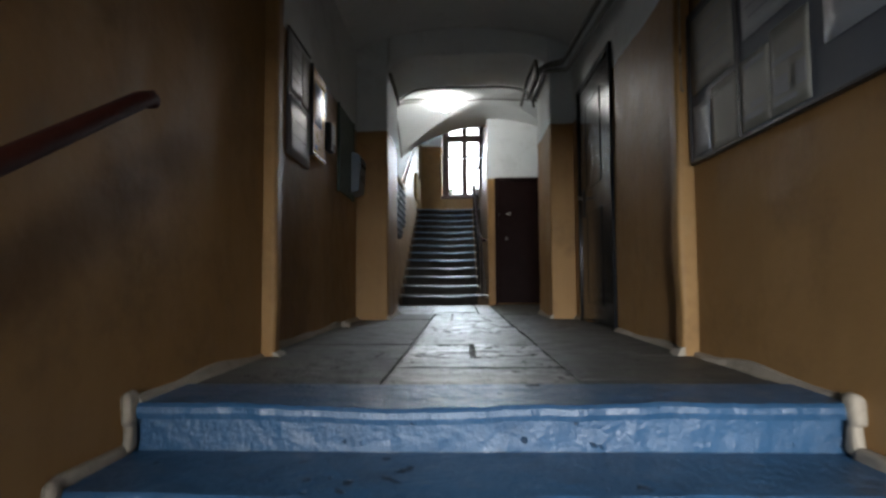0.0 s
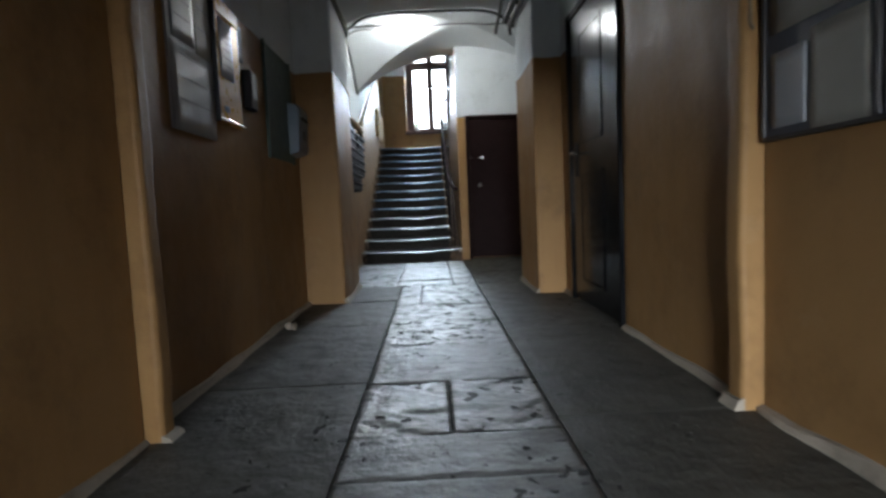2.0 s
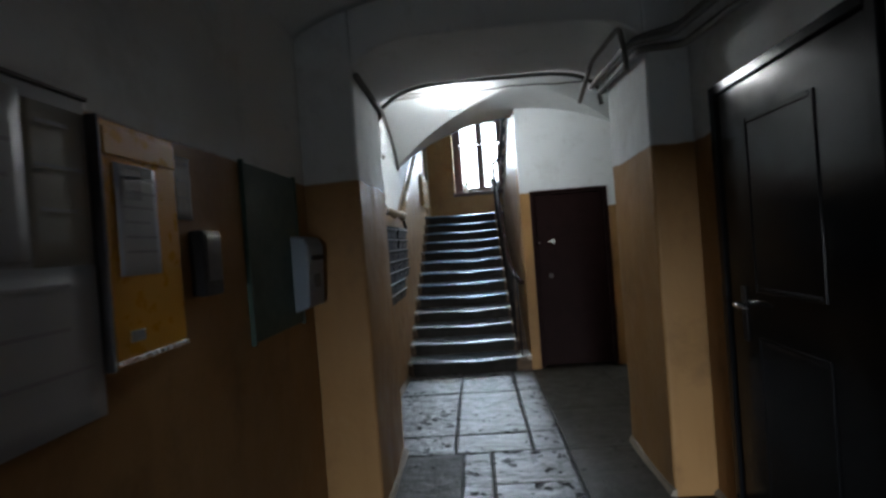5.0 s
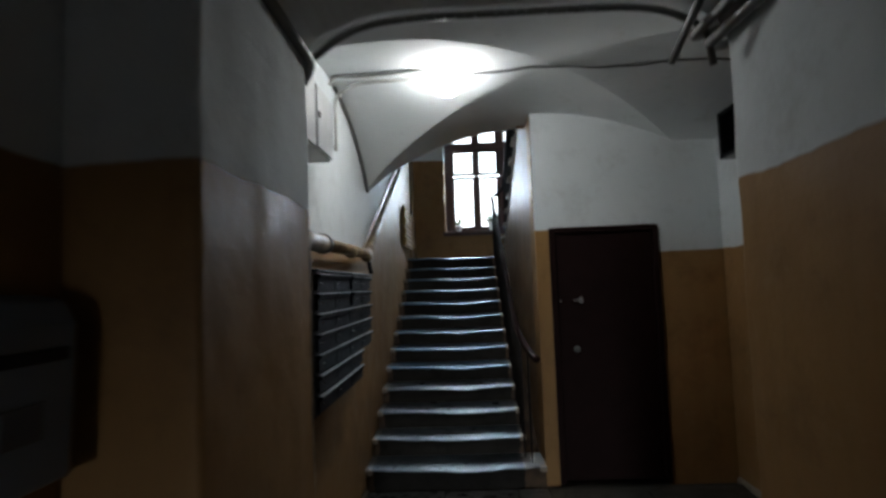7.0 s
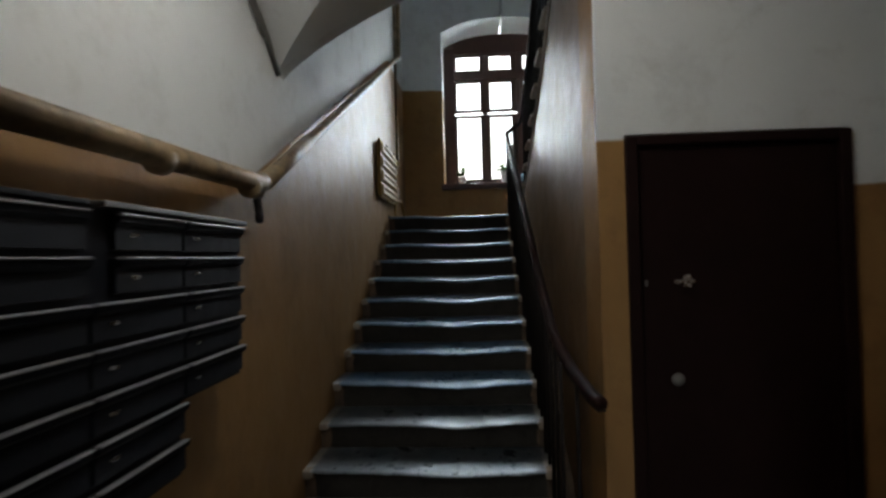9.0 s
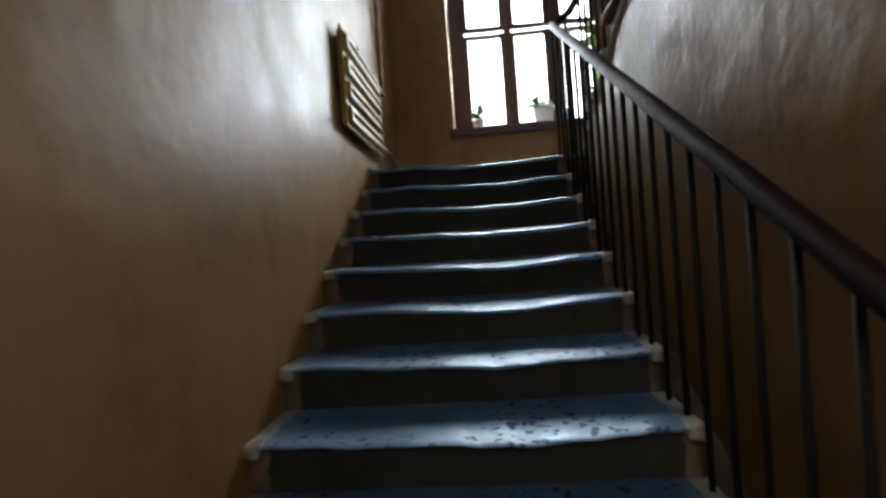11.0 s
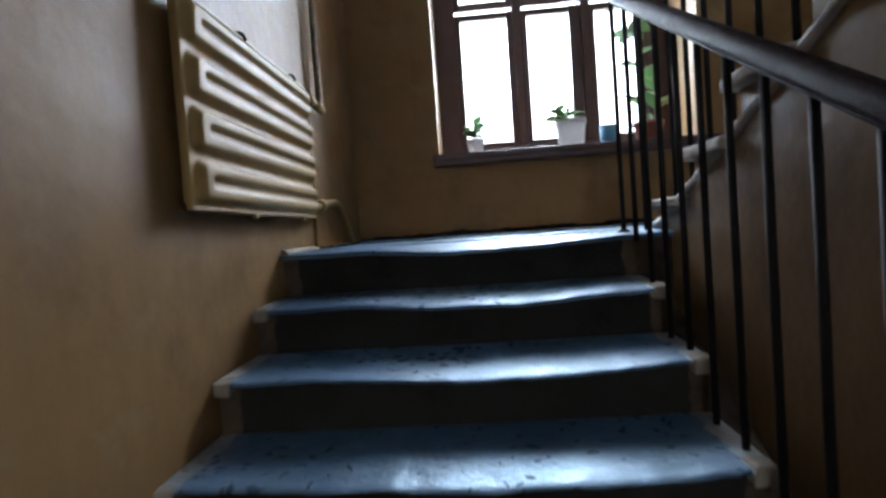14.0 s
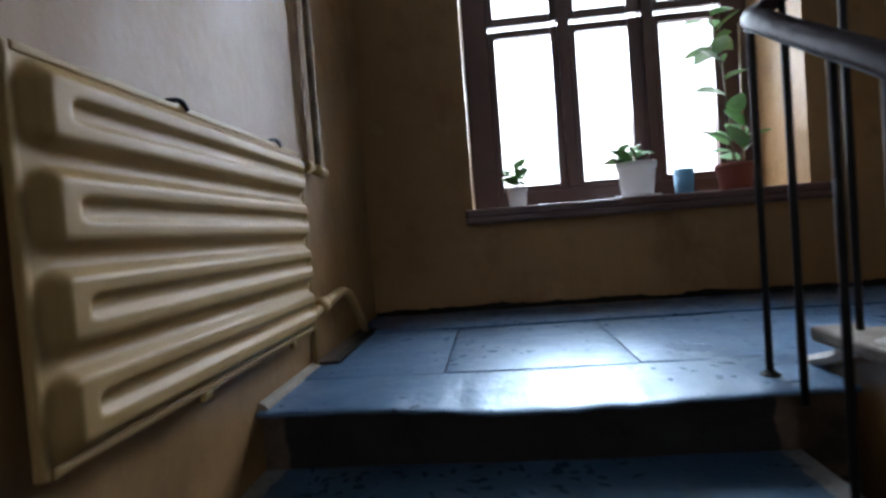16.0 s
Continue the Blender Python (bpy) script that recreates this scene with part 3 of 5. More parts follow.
# second flight, climbing back
flight2 = thing("staircase", "second stone flight with pale chipped step ends", "staircase")
for k, (y, z) in enumerate(FL2):
    s = step(flight2, y, z, 0.303, 0.694, 2.046, 0.141, STEP_END, DARK_PAINT, 20 + k, flip=-1, worn=0.3)
    bm = box(bmesh.new(), 0.659, 0.765, y - 0.285, y + 0.006, z - 0.032, z + 0.008, bevel=0.010)
    for v in bm.verts:
        v.co += 0.009 * noise.noise_vector(v.co * 13.0) + 0.004 * noise.noise_vector(v.co * 41.0)
    part("bare_end", bm, STEP_END, s, "worn pale stone end")
bm = prism(bmesh.new(), [(12.70, 1.90), (9.46, 3.42), (9.46, 3.28), (12.70, 1.76)], "x", 0.802, 2.046)
part("soffit", bm, WHITE, flight2)
bm = bmesh.new()
rings = []
for i in range(131):
    y = 12.90 - 3.43 * i / 130
    z = 1.948 + 0.3695 * (12.90 - y) if y > 11.4 else 2.502 + 0.488 * (11.4 - y)
    chip = noise.noise(Vector((y * 9, 3, 0))) + 0.6 * noise.noise(Vector((y * 31, 7, 0)))
    top, low = z + 0.012 + 0.009 * chip, z - 0.016 - 0.014 * noise.noise(Vector((y * 6, 1, 4)))
    x = 0.681 + 0.007 * noise.noise(Vector((y * 14, 0, 9)))
    rings.append([bm.verts.new(p) for p in ((x, y, low), (x - 0.004, y, (low + top) / 2), (x + 0.006, y, top), (0.803, y, top + 0.003), (0.803, y, low))])
for a, b in zip(rings, rings[1:]):
    for k in range(5):
        bm.faces.new((a[k], a[(k + 1) % 5], b[(k + 1) % 5], b[k]))
bm.faces.new(rings[0][::-1])
bm.faces.new(rings[-1])
part("string_cap", bm, BARE_STONE, flight2, "pale chipped stone edge")
structure("upper_landing", boxes((0.70, 2.046, 9.252, 9.46, 3.56, 3.615)), RISER_STONE, "edge of the upper stone landing", "landing")

# entrance steps, blue-grey paint
entry = thing("entrance_steps", "blue-painted worn stone steps at the entrance", "staircase")
for k in range(6):
    y = 2.25 - 0.30 * k
    s = step(entry, y, -0.15 * k, 0.30 if k else 0.27, -0.735, 1.395, 0.15, ENTRY_STONE, ENTRY_STONE, 40 + k, worn=0.7, lip=0.03, nose=0.05)
# pale strip along the step profile on both walls
for x0, x1 in ((-0.744, -0.712), (1.358, 1.404)):
    bm = bmesh.new()
    for k in range(6):
        y, z = 2.25 - 0.30 * k, -0.15 * k
        box(bm, x0, x1, y - 0.035, y + 0.03, z - 0.06, z + 0.035, bevel=0.02, seg=3)
        box(bm, x0 + 0.004, x1 - 0.006, y - 0.022, y + 0.03, z - 0.145, z - 0.045, bevel=0.016, seg=3)
        box(bm, x0, x1 - 0.008, y - 0.30, y - 0.01, z - 0.158, z - 0.112, bevel=0.016, seg=3)
    for v in bm.verts:
        v.co += 0.010 * noise.noise_vector(v.co * 9.0) + 0.004 * noise.noise_vector(v.co * 31.0)
    tagged(part("step_skirting", bm, STEP_END, smooth=True), "pale limewashed strip along the entrance steps", "skirting", kind="structure")

# ---- doors ----

structure("wall_recess", boxes((1.60, 1.70, 4.602, 5.733, 0.0, 2.118)), PAINT, "plain wall behind the black door", "wall")
structure("wall_recess", boxes((0.802, 1.638, 9.30, 9.40, 0.0, 1.973)), PAINT, "plain wall behind the brown door", "wall")
brown = thing("door", "plain dark brown painted flat door, closed", "door")
part("leaf", boxes((0.845, 1.598, 9.165, 9.215, 0.02, 1.93), bevel=0.006), BROWN_DOOR, brown)
for r in ((0.797, 0.842, 9.138, 9.24, 0.0, 1.97), (1.601, 1.645, 9.138, 9.24, 0.0, 1.97), (0.842, 1.601, 9.138, 9.24, 1.932, 1.97)):
    part("frame", boxes(r, bevel=0.005), BROWN_DOOR, brown)
bm = lathe(bmesh.new(), [(0.002, 0), (0.022, 0.002), (0.026, 0.012), (0.018, 0.02), (0.002, 0.022)], (0, 0, 0), 14)
knob = part("knob", bm, GREY_PIPE, brown, "dull metal lock rose", True)
knob.matrix_basis = pose(0.975, 9.166, 1.02, 90)
lever = part("handle", boxes((0.965, 1.04, 9.125, 9.142, 1.392, 1.408), (1.012, 1.032, 9.14, 9.166, 1.392, 1.408), (1.010, 1.040, 9.158, 9.166, 1.375, 1.425), bevel=0.004), CHROME, brown, "bright metal lever handle")
part("keyhole", boxes((0.862, 0.872, 9.158, 9.166, 1.382, 1.408), bevel=0.002), GREY_PIPE, brown)

black = thing("door", "black padded-look metal door with pressed panels, closed", "door")
part("leaf", boxes((1.365, 1.42, 4.655, 5.68, 0.02, 2.07), bevel=0.006), STEEL_DOOR, black)
for r in ((1.35, 1.48, 4.60, 4.653, 0.0, 2.12), (1.35, 1.48, 5.682, 5.735, 0.0, 2.12), (1.35, 1.48, 4.653, 5.682, 2.072, 2.12)):
    part("frame", boxes(r, bevel=0.006), STEEL_DOOR, black)
for z0, z1 in ((1.15, 1.905), (0.16, 0.95)):
    y0, y1, w = 4.93, 5.43, 0.022
    panel = part("panel", boxes((1.3625, 1.367, y0 + w, y1 - w, z0 + w, z1 - w), bevel=0.003), STEEL_DOOR, black)
    for r in ((y0, y0 + w, z0, z1), (y1 - w, y1, z0, z1), (y0 + w, y1 - w, z0, z0 + w), (y0 + w, y1 - w, z1 - w, z1)):
        part("moulding", boxes((1.3585, 1.367, *r), bevel=0.004), STEEL_DOOR, panel)
part("handle_plate", boxes((1.355, 1.366, 5.51, 5.55, 0.92, 1.17), bevel=0.004), IRON, black, "dark metal handle plate")
bm = tube(bmesh.new(), bend([(1.36, 5.53, 1.09), (1.31, 5.53, 1.09), (1.31, 5.42, 1.085)], 0.02), 0.009, 8)
part("handle", bm, CHROME, black, "bright metal lever", True)

# ---- window ----
window = tagged(new("window_1"), "tall dark brown wooden window with three lights, deep plaster reveal", "window", kind="structure")
window.location = (0, 0, 0)
for r in ((WX0 + 0.002, -0.04, 14.56, 14.66, 2.46, 4.42), (1.235, WX1 - 0.002, 14.56, 14.66, 2.46, 4.42), (-0.04, 1.235, 14.56, 14.66, 2.46, 2.56), (-0.04, 1.235, 14.56, 14.66, 4.33, 4.43)):
    part("window_frame", boxes(r, bevel=0.008), FRAME_WOOD, window)
part("window_frame", prism(bmesh.new(), arch_line(WX0 + 0.003, WX1 - 0.003, 4.428, 4.59, 16), "y", 14.565, 14.655), FRAME_WOOD, window, "arched head board")
for x in (0.385, 0.845):
    part("mullion", boxes((x - 0.032, x + 0.032, 14.55, 14.67, 2.56, 4.33), bevel=0.01), FRAME_WOOD, window)
part("transom", boxes((-0.04, 1.235, 14.545, 14.675, 3.965, 4.06), bevel=0.01), FRAME_WOOD, window)
for a, b, right in ((-0.04, 0.353, 0.04), (0.417, 0.813, 0.075), (0.877, 1.235, 0.04)):
    for z0, z1 in ((2.56, 3.486), (3.512, 3.965), (4.06, 4.33)):
        left, foot, top = 0.036, 0.036 if z0 < 3 else 0.05, 0.042
        bm = boxes((a, a + left, 14.585, 14.635, z0, z1), (b - right, b, 14.575, 14.635, z0, z1), (a + left, b - right, 14.585, 14.635, z0, z0 + foot), (a + left, b - right, 14.585, 14.635, z1 - top, z1), bevel=0.005)
        s = part("sash", bm, FRAME_WOOD, window)
        pane = part("pane", boxes((a + left, b - right, 14.607, 14.612, z0 + foot, z1 - top)), GLASS, s)
        pane.visible_shadow = False
    gap = part("pane", boxes((a, b, 14.607, 14.612, 3.487, 3.511)), GLASS, window)
    gap.visible_shadow = False
part("window_sill", boxes((-0.215, 1.46, 13.985, 14.56, 2.418, 2.462), (-0.213, 1.458, 13.988, 14.047, 2.388, 2.428), bevel=0.012), FRAME_WOOD, window, "worn dark brown wooden sill board")

# ---- stair railing ----
def rail_z(y):
    return 2.31 + 0.525 * (y - 11.79)


railing = thing("stair_railing", "black iron bar railing with a worn brown wooden handrail", "railing")


def handrail(bm, pts, w=0.023, h=0.020):
    """A rounded flat wooden rail through points."""
    prof = [(-w, -h * 0.5), (-w * 0.75, -h), (w * 0.75, -h), (w, -h * 0.5), (w, h * 0.3), (w * 0.6, h), (-w * 0.6, h), (-w, h * 0.3)]
    pts = [Vector(p) for p in pts]
    rings = []
    for i, p in enumerate(pts):
        d = (pts[min(i + 1, len(pts) - 1)] - pts[max(i - 1, 0)]).normalized()
        side = d.cross(Vector((0, 0, 1))).normalized()
        up = side.cross(d)
        rings.append([bm.verts.new(p + side * a + up * b) for a, b in prof])
    for a, b in zip(rings, rings[1:]):
        for k in range(8):
            bm.faces.new((a[k], a[(k + 1) % 8], b[(k + 1) % 8], b[k]))
    bm.faces.new(rings[0][::-1])
    bm.faces.new(rings[-1])
    return bm


RX = 0.552
line = [(0.635, 8.95, 0.985), (0.622, 9.03, 0.99), (0.585, 9.25, 1.045), (RX, 9.55, 1.155)] + [(RX, y, rail_z(y)) for y in (9.9, 10.4, 11.0, 11.6, 12.2, 12.6)]
turn = [(RX, 12.72, 2.80), (0.572, 12.80, 2.83), (0.625, 12.83, 2.87), (0.685, 12.80, 2.92), (0.72, 12.72, 2.97)]
line = [Vector(a).lerp(Vector(b), f) for a, b in zip(line, line[1:]) for f in (0.0, 0.25, 0.5, 0.75)] + [line[-1]]
up2 = [(0.725, y, 2.97 + (12.72 - y) * 0.466) for y in (12.4, 12.0, 11.5, 11.0, 10.4, 9.8, 9.5)]
part("handrail", handrail(bmesh.new(), line + turn + up2), RAIL_WOOD, railing, "worn reddish brown wooden handrail", True)
flat = [Vector(p) - Vector((0, 0, 0.026)) for p in line + turn + up2]
part("rail_bar", handrail(bmesh.new(), flat, 0.017, 0.005), IRON, railing)


def bar(x, y, z0, z1):
    part("baluster", tube(bmesh.new(), [(x, y, z0), (x, y, z1)], 0.009, 8), IRON, railing, smooth=True)


for k in range(1, 13):
    d = nose_y(k + 1) - nose_y(k)
    for f in (0.32, 0.82):
        y = nose_y(k) + d * f
        x = RX + (0.04 if k == 1 and f < 0.5 else 0)
        if k == 12 and f > 0.5:
            bar(0.556, 12.625, 1.93, rail_z(12.625) - 0.03)
        else:
            bar(x, y, 0.15 * k - 0.03, max(rail_z(y), 1.0 + 0.35 * (y - 9.1)) - 0.03)
bar(0.552, 12.765, 1.94, 2.80)
bar(0.645, 12.80, 1.94, 2.86)
part("post_foot", lathe(bmesh.new(), [(0.022, 0), (0.024, 0.006), (0.014, 0.012), (0.011, 0.016)], (0.552, 12.765, 1.955), 10), IRON, railing)
for k, (y, z) in enumerate(FL2):
    for f in (0.25, 0.75):
        yy = y - 0.303 * f
        bar(0.725, yy, z - 0.02, 2.97 + (12.72 - yy) * 0.466 - 0.03)

# entrance handrail on the wall
hr = thing("wall_handrail", "dark red wooden handrail fixed along the entrance wall", "handrail")
part("rail", handrail(bmesh.new(), [(-0.665, 2.225, 0.905), (-0.665, 2.205, 0.912), (-0.665, 2.16, 0.892), (-0.665, 1.6, 0.555), (-0.665, 1.0, 0.18), (-0.665, 0.3, -0.05)], 0.022, 0.022), RED_RAIL, hr, smooth=True)
for y in (1.55, 0.9):
    z = 0.525 - (1.55 - y) * 0.62
    part("bracket", tube(bmesh.new(), bend([(-0.665, y, z - 0.03), (-0.665, y, z - 0.07), (-0.742, y, z - 0.07)], 0.03), 0.008, 8), IRON, hr, smooth=True)

# ---- lamp and cables of the hall ----
lamp = thing("ceiling_lamp", "lit white glass globe lamp on a black ceiling socket", "lamp")
part("globe", lathe(bmesh.new(), [(0.094 * math.sin(a), -0.094 * math.cos(a)) for a in (0.05 + 2.75 * i / 14 for i in range(15))], (0.06, 8.18, 2.832), 24), GLOBE, lamp, "lit white glass globe", True)
part("socket", lathe(bmesh.new(), [(0.045, 0), (0.062, 0.004), (0.078, 0.014), (0.080, 0.024), (0.066, 0.034)], (0.06, 8.18, 2.872), 16), BLACK, lamp, smooth=True)


def run(name, label, pts, r, material, radius=0.05, category="cable", seg=8):
    group = {"cable": "cables on the vault", "pipe": "pipes along the walls", "conduit": "conduits on the walls"}[category]
    return tagged(part(name, tube(bmesh.new(), bend(pts, radius), r, seg), material, smooth=True), label, category, group)


def under_vault(x, y, drop=0.012):
    return (x, y, hall_vault(x, y) - drop)


xs = [-0.66 + 0.06 * i for i in range(13)]
run("cable", "pale painted cable clipped across the vault to the lamp", [(-0.68, 8.15, 2.84)] + [under_vault(x, 8.15 + 0.012 * math.sin(9 * x)) for x in xs], 0.013, PALE_CABLE, 0.02)
run("cable", "pale painted cable clipped across the vault to the lamp", [(-0.68, 8.28, 2.45), (-0.675, 8.28, 2.80), (-0.6, 8.27, 2.86)] + [under_vault(x, 8.27 - 0.05 * (x + 0.55)) for x in (-0.5, -0.3, -0.1, 0.05)], 0.012, PALE_CABLE, 0.05)
run("cable", "thin dark cable sagging across the vault", [under_vault(x, 8.18 + 0.03 * math.sin(7 * x), 0.014 + 0.008 * abs(math.sin(11 * x))) for x in (0.1 + 0.08 * i for i in range(25))], 0.007, CABLE, 0.03)
# conduit that follows the foot of the vault on the stair side
edge = [(-0.685, 8.3 + 0.1 * i, V0 + VR * rise((0.15 + 0.1 * i) / VB) - 0.02) for i in range(11)]
run("conduit", "bundle of painted cables along the foot of the vault", edge + [(-0.685, 9.45, 2.38)], 0.013, GREY_PIPE, 0.03, "conduit")
run("conduit", "thin painted cable along the foot of the vault", [(x + 0.003, y - 0.03, z - 0.03) for x, y, z in edge[2:]], 0.008, GREY_PIPE, 0.03, "conduit")

# ---- pipes ----
thick = thing("heating_pipe", "thick ochre-painted heating pipe bending over the mailboxes", "pipe")
part("riser_pipe", tube(bmesh.new(), bend([(-0.612, 7.235, 0.0), (-0.612, 7.235, 1.785), (-0.612, 7.64, 1.79)], 0.085, 7), 0.047, 14), PIPE_PAINT, thick, smooth=True)
part("level_pipe", tube(bmesh.new(), bend([(-0.612, 7.62, 1.79), (-0.612, 9.02, 1.815), (-0.64, 9.10, 1.84)], 0.06), 0.036, 12), PIPE_PAINT, thick, smooth=True)
for y in (7.635, 8.35, 8.93):
    part("collar", tube(bmesh.new(), [(-0.612, y - 0.018, 1.79), (-0.612, y + 0.018, 1.79)], 0.054 if y < 8 else 0.041, 14), GREY_PIPE if y < 8 else PIPE_PAINT, thick, smooth=True)
    part("hook", tube(bmesh.new(), bend([(-0.612, y, 1.835), (-0.65, y, 1.845), (-0.70, y, 1.83)], 0.02), 0.008, 6), IRON, thick, smooth=True)
part("climbing_pipe", tube(bmesh.new(), bend([(-0.63, 9.03, 1.78), (-0.645, 9.13, 1.83), (-0.652, 13.40, 3.90), (-0.652, 13.5, 5.44)], 0.08), 0.028, 12), PIPE_PAINT, thick, "painted pipe climbing along the stair wall", True)
part("sleeve", tube(bmesh.new(), [(-0.645, 9.16, 1.845), (-0.648, 9.75, 2.13)], 0.036, 12), PIPE_PAINT, thick, smooth=True)
part("valve", tube(bmesh.new(), bend([(-0.612, 8.98, 1.77), (-0.60, 8.98, 1.70), (-0.585, 8.94, 1.67)], 0.02), 0.016, 8), IRON, thick, smooth=True)

for y, r in ((6.915, 0.021), (6.985, 0.014)):
    run("heating_pipe", "grimy brown painted pipe standing in the corner beside the pier", [(-0.66, y, 0.0), (-0.66, y, 1.5), (-0.655, y + 0.005, 2.36)], r, GREY_PIPE if r < 0.02 else PIPE_PAINT, 0.3, "pipe", 10)

# pipes along the top of the corridor and through the arch
for i, (dx, dz) in enumerate(((0.0, 0.0), (-0.055, 0.055), (-0.02, 0.10))):
    run("ceiling_pipe", "grey painted pipe along the top of the corridor wall", [(1.33 + dx, -1.5, 2.10 + dz), (1.315 + dx, 3.0, 2.19 + dz), (1.29 + dx, 5.82, 2.38 + dz), (1.10 + dx, 5.93, 2.41 + dz * 0.6), (1.10 + dx, 6.90, 2.44 + dz * 0.6), (1.22 + dx, 7.06, 2.50 + dz), (1.5 + dx, 7.2, 2.62 + dz)], 0.021 - 0.003 * i, GREY_PIPE, 0.07, "pipe", 10)
arch = arch_line(-0.44, 1.13, 2.44, 2.60, 40, 6)
run("ceiling_pipe", "dark pipe bent along the far edge of the arch", [(-0.60, 6.87, 2.36)] + [(x, 6.87, z) for x, z in arch[1:-1]] + [(1.12, 6.90, 2.36)], 0.015, GREY_PIPE, 0.05, "pipe", 10)
run("ceiling_pipe", "short bent pipe end beside the arch", [(1.02, 5.90, 2.30), (1.02, 5.98, 2.56), (1.0, 6.6, 2.57), (0.98, 6.95, 2.40)], 0.016, GREY_PIPE, 0.08, "pipe", 8)
run("ceiling_pipe", "short bent pipe end beside the arch", [(-0.43, 5.99, 2.43), (-0.435, 6.86, 2.43), (-0.52, 6.95, 2.36), (-0.69, 6.96, 2.32)], 0.02, GREY_PIPE, 0.06, "pipe", 8)
run("conduit", "thin cable running down the pilaster", [(1.352, 3.312, 2.55), (1.350, 3.312, 1.30), (1.362, 3.312, 1.285)], 0.006, PIPE_PAINT, 0.02, "conduit")

# ---- hall boxes ----
cab = thing("electric_cabinet", "grey-white sheet metal electric cabinet on the hall wall", "cabinet")
part("body", boxes((-0.698, -0.562, 7.335, 7.65, 2.225, 2.55), bevel=0.008), BOX_WHITE, cab)
part("lid", boxes((-0.560, -0.548, 7.345, 7.64, 2.235, 2.54), bevel=0.004), BOX_WHITE, cab)
part("lock", boxes((-0.548, -0.540, 7.36, 7.375, 2.38, 2.41), bevel=0.002), IRON, cab)
cab2 = thing("electric_cabinet", "grey-white metal meter box beside the electric cabinet", "cabinet")
part("body", boxes((-0.698, -0.562, 7.03, 7.33, 2.215, 2.56), bevel=0.008), BOX_WHITE, cab2)
part("lid", boxes((-0.560, -0.550, 7.04, 7.32, 2.225, 2.55), bevel=0.003), BOX_WHITE, cab2)
junction = thing("junction_box", "small white junction box with black cables", "junction box")
part("body", boxes((-0.699, -0.64, 7.06, 7.24, 1.87, 1.94), bevel=0.012), BOX_WHITE, junction)
part("cable", tube(bmesh.new(), bend([(-0.66, 7.10, 2.22), (-0.65, 7.12, 2.05), (-0.655, 7.18, 1.93)], 0.05), 0.014, 8), BLACK, junction, smooth=True)
part("cable", tube(bmesh.new(), bend([(-0.66, 7.2, 1.88), (-0.645, 7.18, 1.82), (-0.66, 7.10, 1.80)], 0.03), 0.012, 8), BLACK, junction, smooth=True)
black_box = thing("wall_cabinet", "black open metal box high on the hall wall with loose wires", "cabinet")
part("body", boxes((2.03, 2.143, 8.82, 8.86, 2.40, 2.74), (2.03, 2.143, 8.05, 8.09, 2.40, 2.78), (2.03, 2.143, 8.09, 8.82, 2.40, 2.43), (2.03, 2.143, 8.09, 8.82, 2.71, 2.74), (2.12, 2.143, 8.09, 8.82, 2.43, 2.71)), STEEL_DOOR, black_box)
part("back_plate", boxes((2.05, 2.06, 8.12, 8.62, 2.45, 2.69), bevel=0.003), BOARD, black_box, "dull grey inner plate")
random.seed(7)
for i in range(7):
    y = 8.16 + 0.06 * i
    part("wire", tube(bmesh.new(), bend([(2.08, y, 2.41), (2.06, y + random.uniform(0, .1), 2.34), (2.08, y + random.uniform(-.05, .2), 2.27 - random.uniform(0, .05)), (2.13, y + 0.18, 2.33)], 0.05), 0.006, 6), CABLE, black_box, smooth=True)

# ---- mailboxes ----
bank = thing("mailbox_bank", "bank of dark blue-black metal mailboxes on the hall wall", "mailboxes")
MY, MZ, CW, RH = 7.30, 1.635, 0.3525, 0.0935
part("carcass", boxes((-0.698, -0.572, MY - 0.02, MY + 3 * CW, MZ - 7 * RH - 0.01, MZ)), BOX_METAL, bank)
part("carcass", boxes((-0.698, -0.572, MY + 3 * CW + 0.002, MY + 4 * CW + 0.01, MZ - 5 * RH - 0.01, MZ)), BOX_METAL, bank)
part("top_plate", boxes((-0.698, -0.545, MY - 0.025, MY + 2 * CW - 0.01, MZ + 0.001, MZ + 0.012), bevel=0.003), BOX_METAL, bank)
part("top_plate", boxes((-0.698, -0.54, MY + 2 * CW + 0.03, MY + 4 * CW + 0.015, MZ + 0.001, MZ + 0.014), bevel=0.003), GREY_PIPE, bank)
random.seed(3)
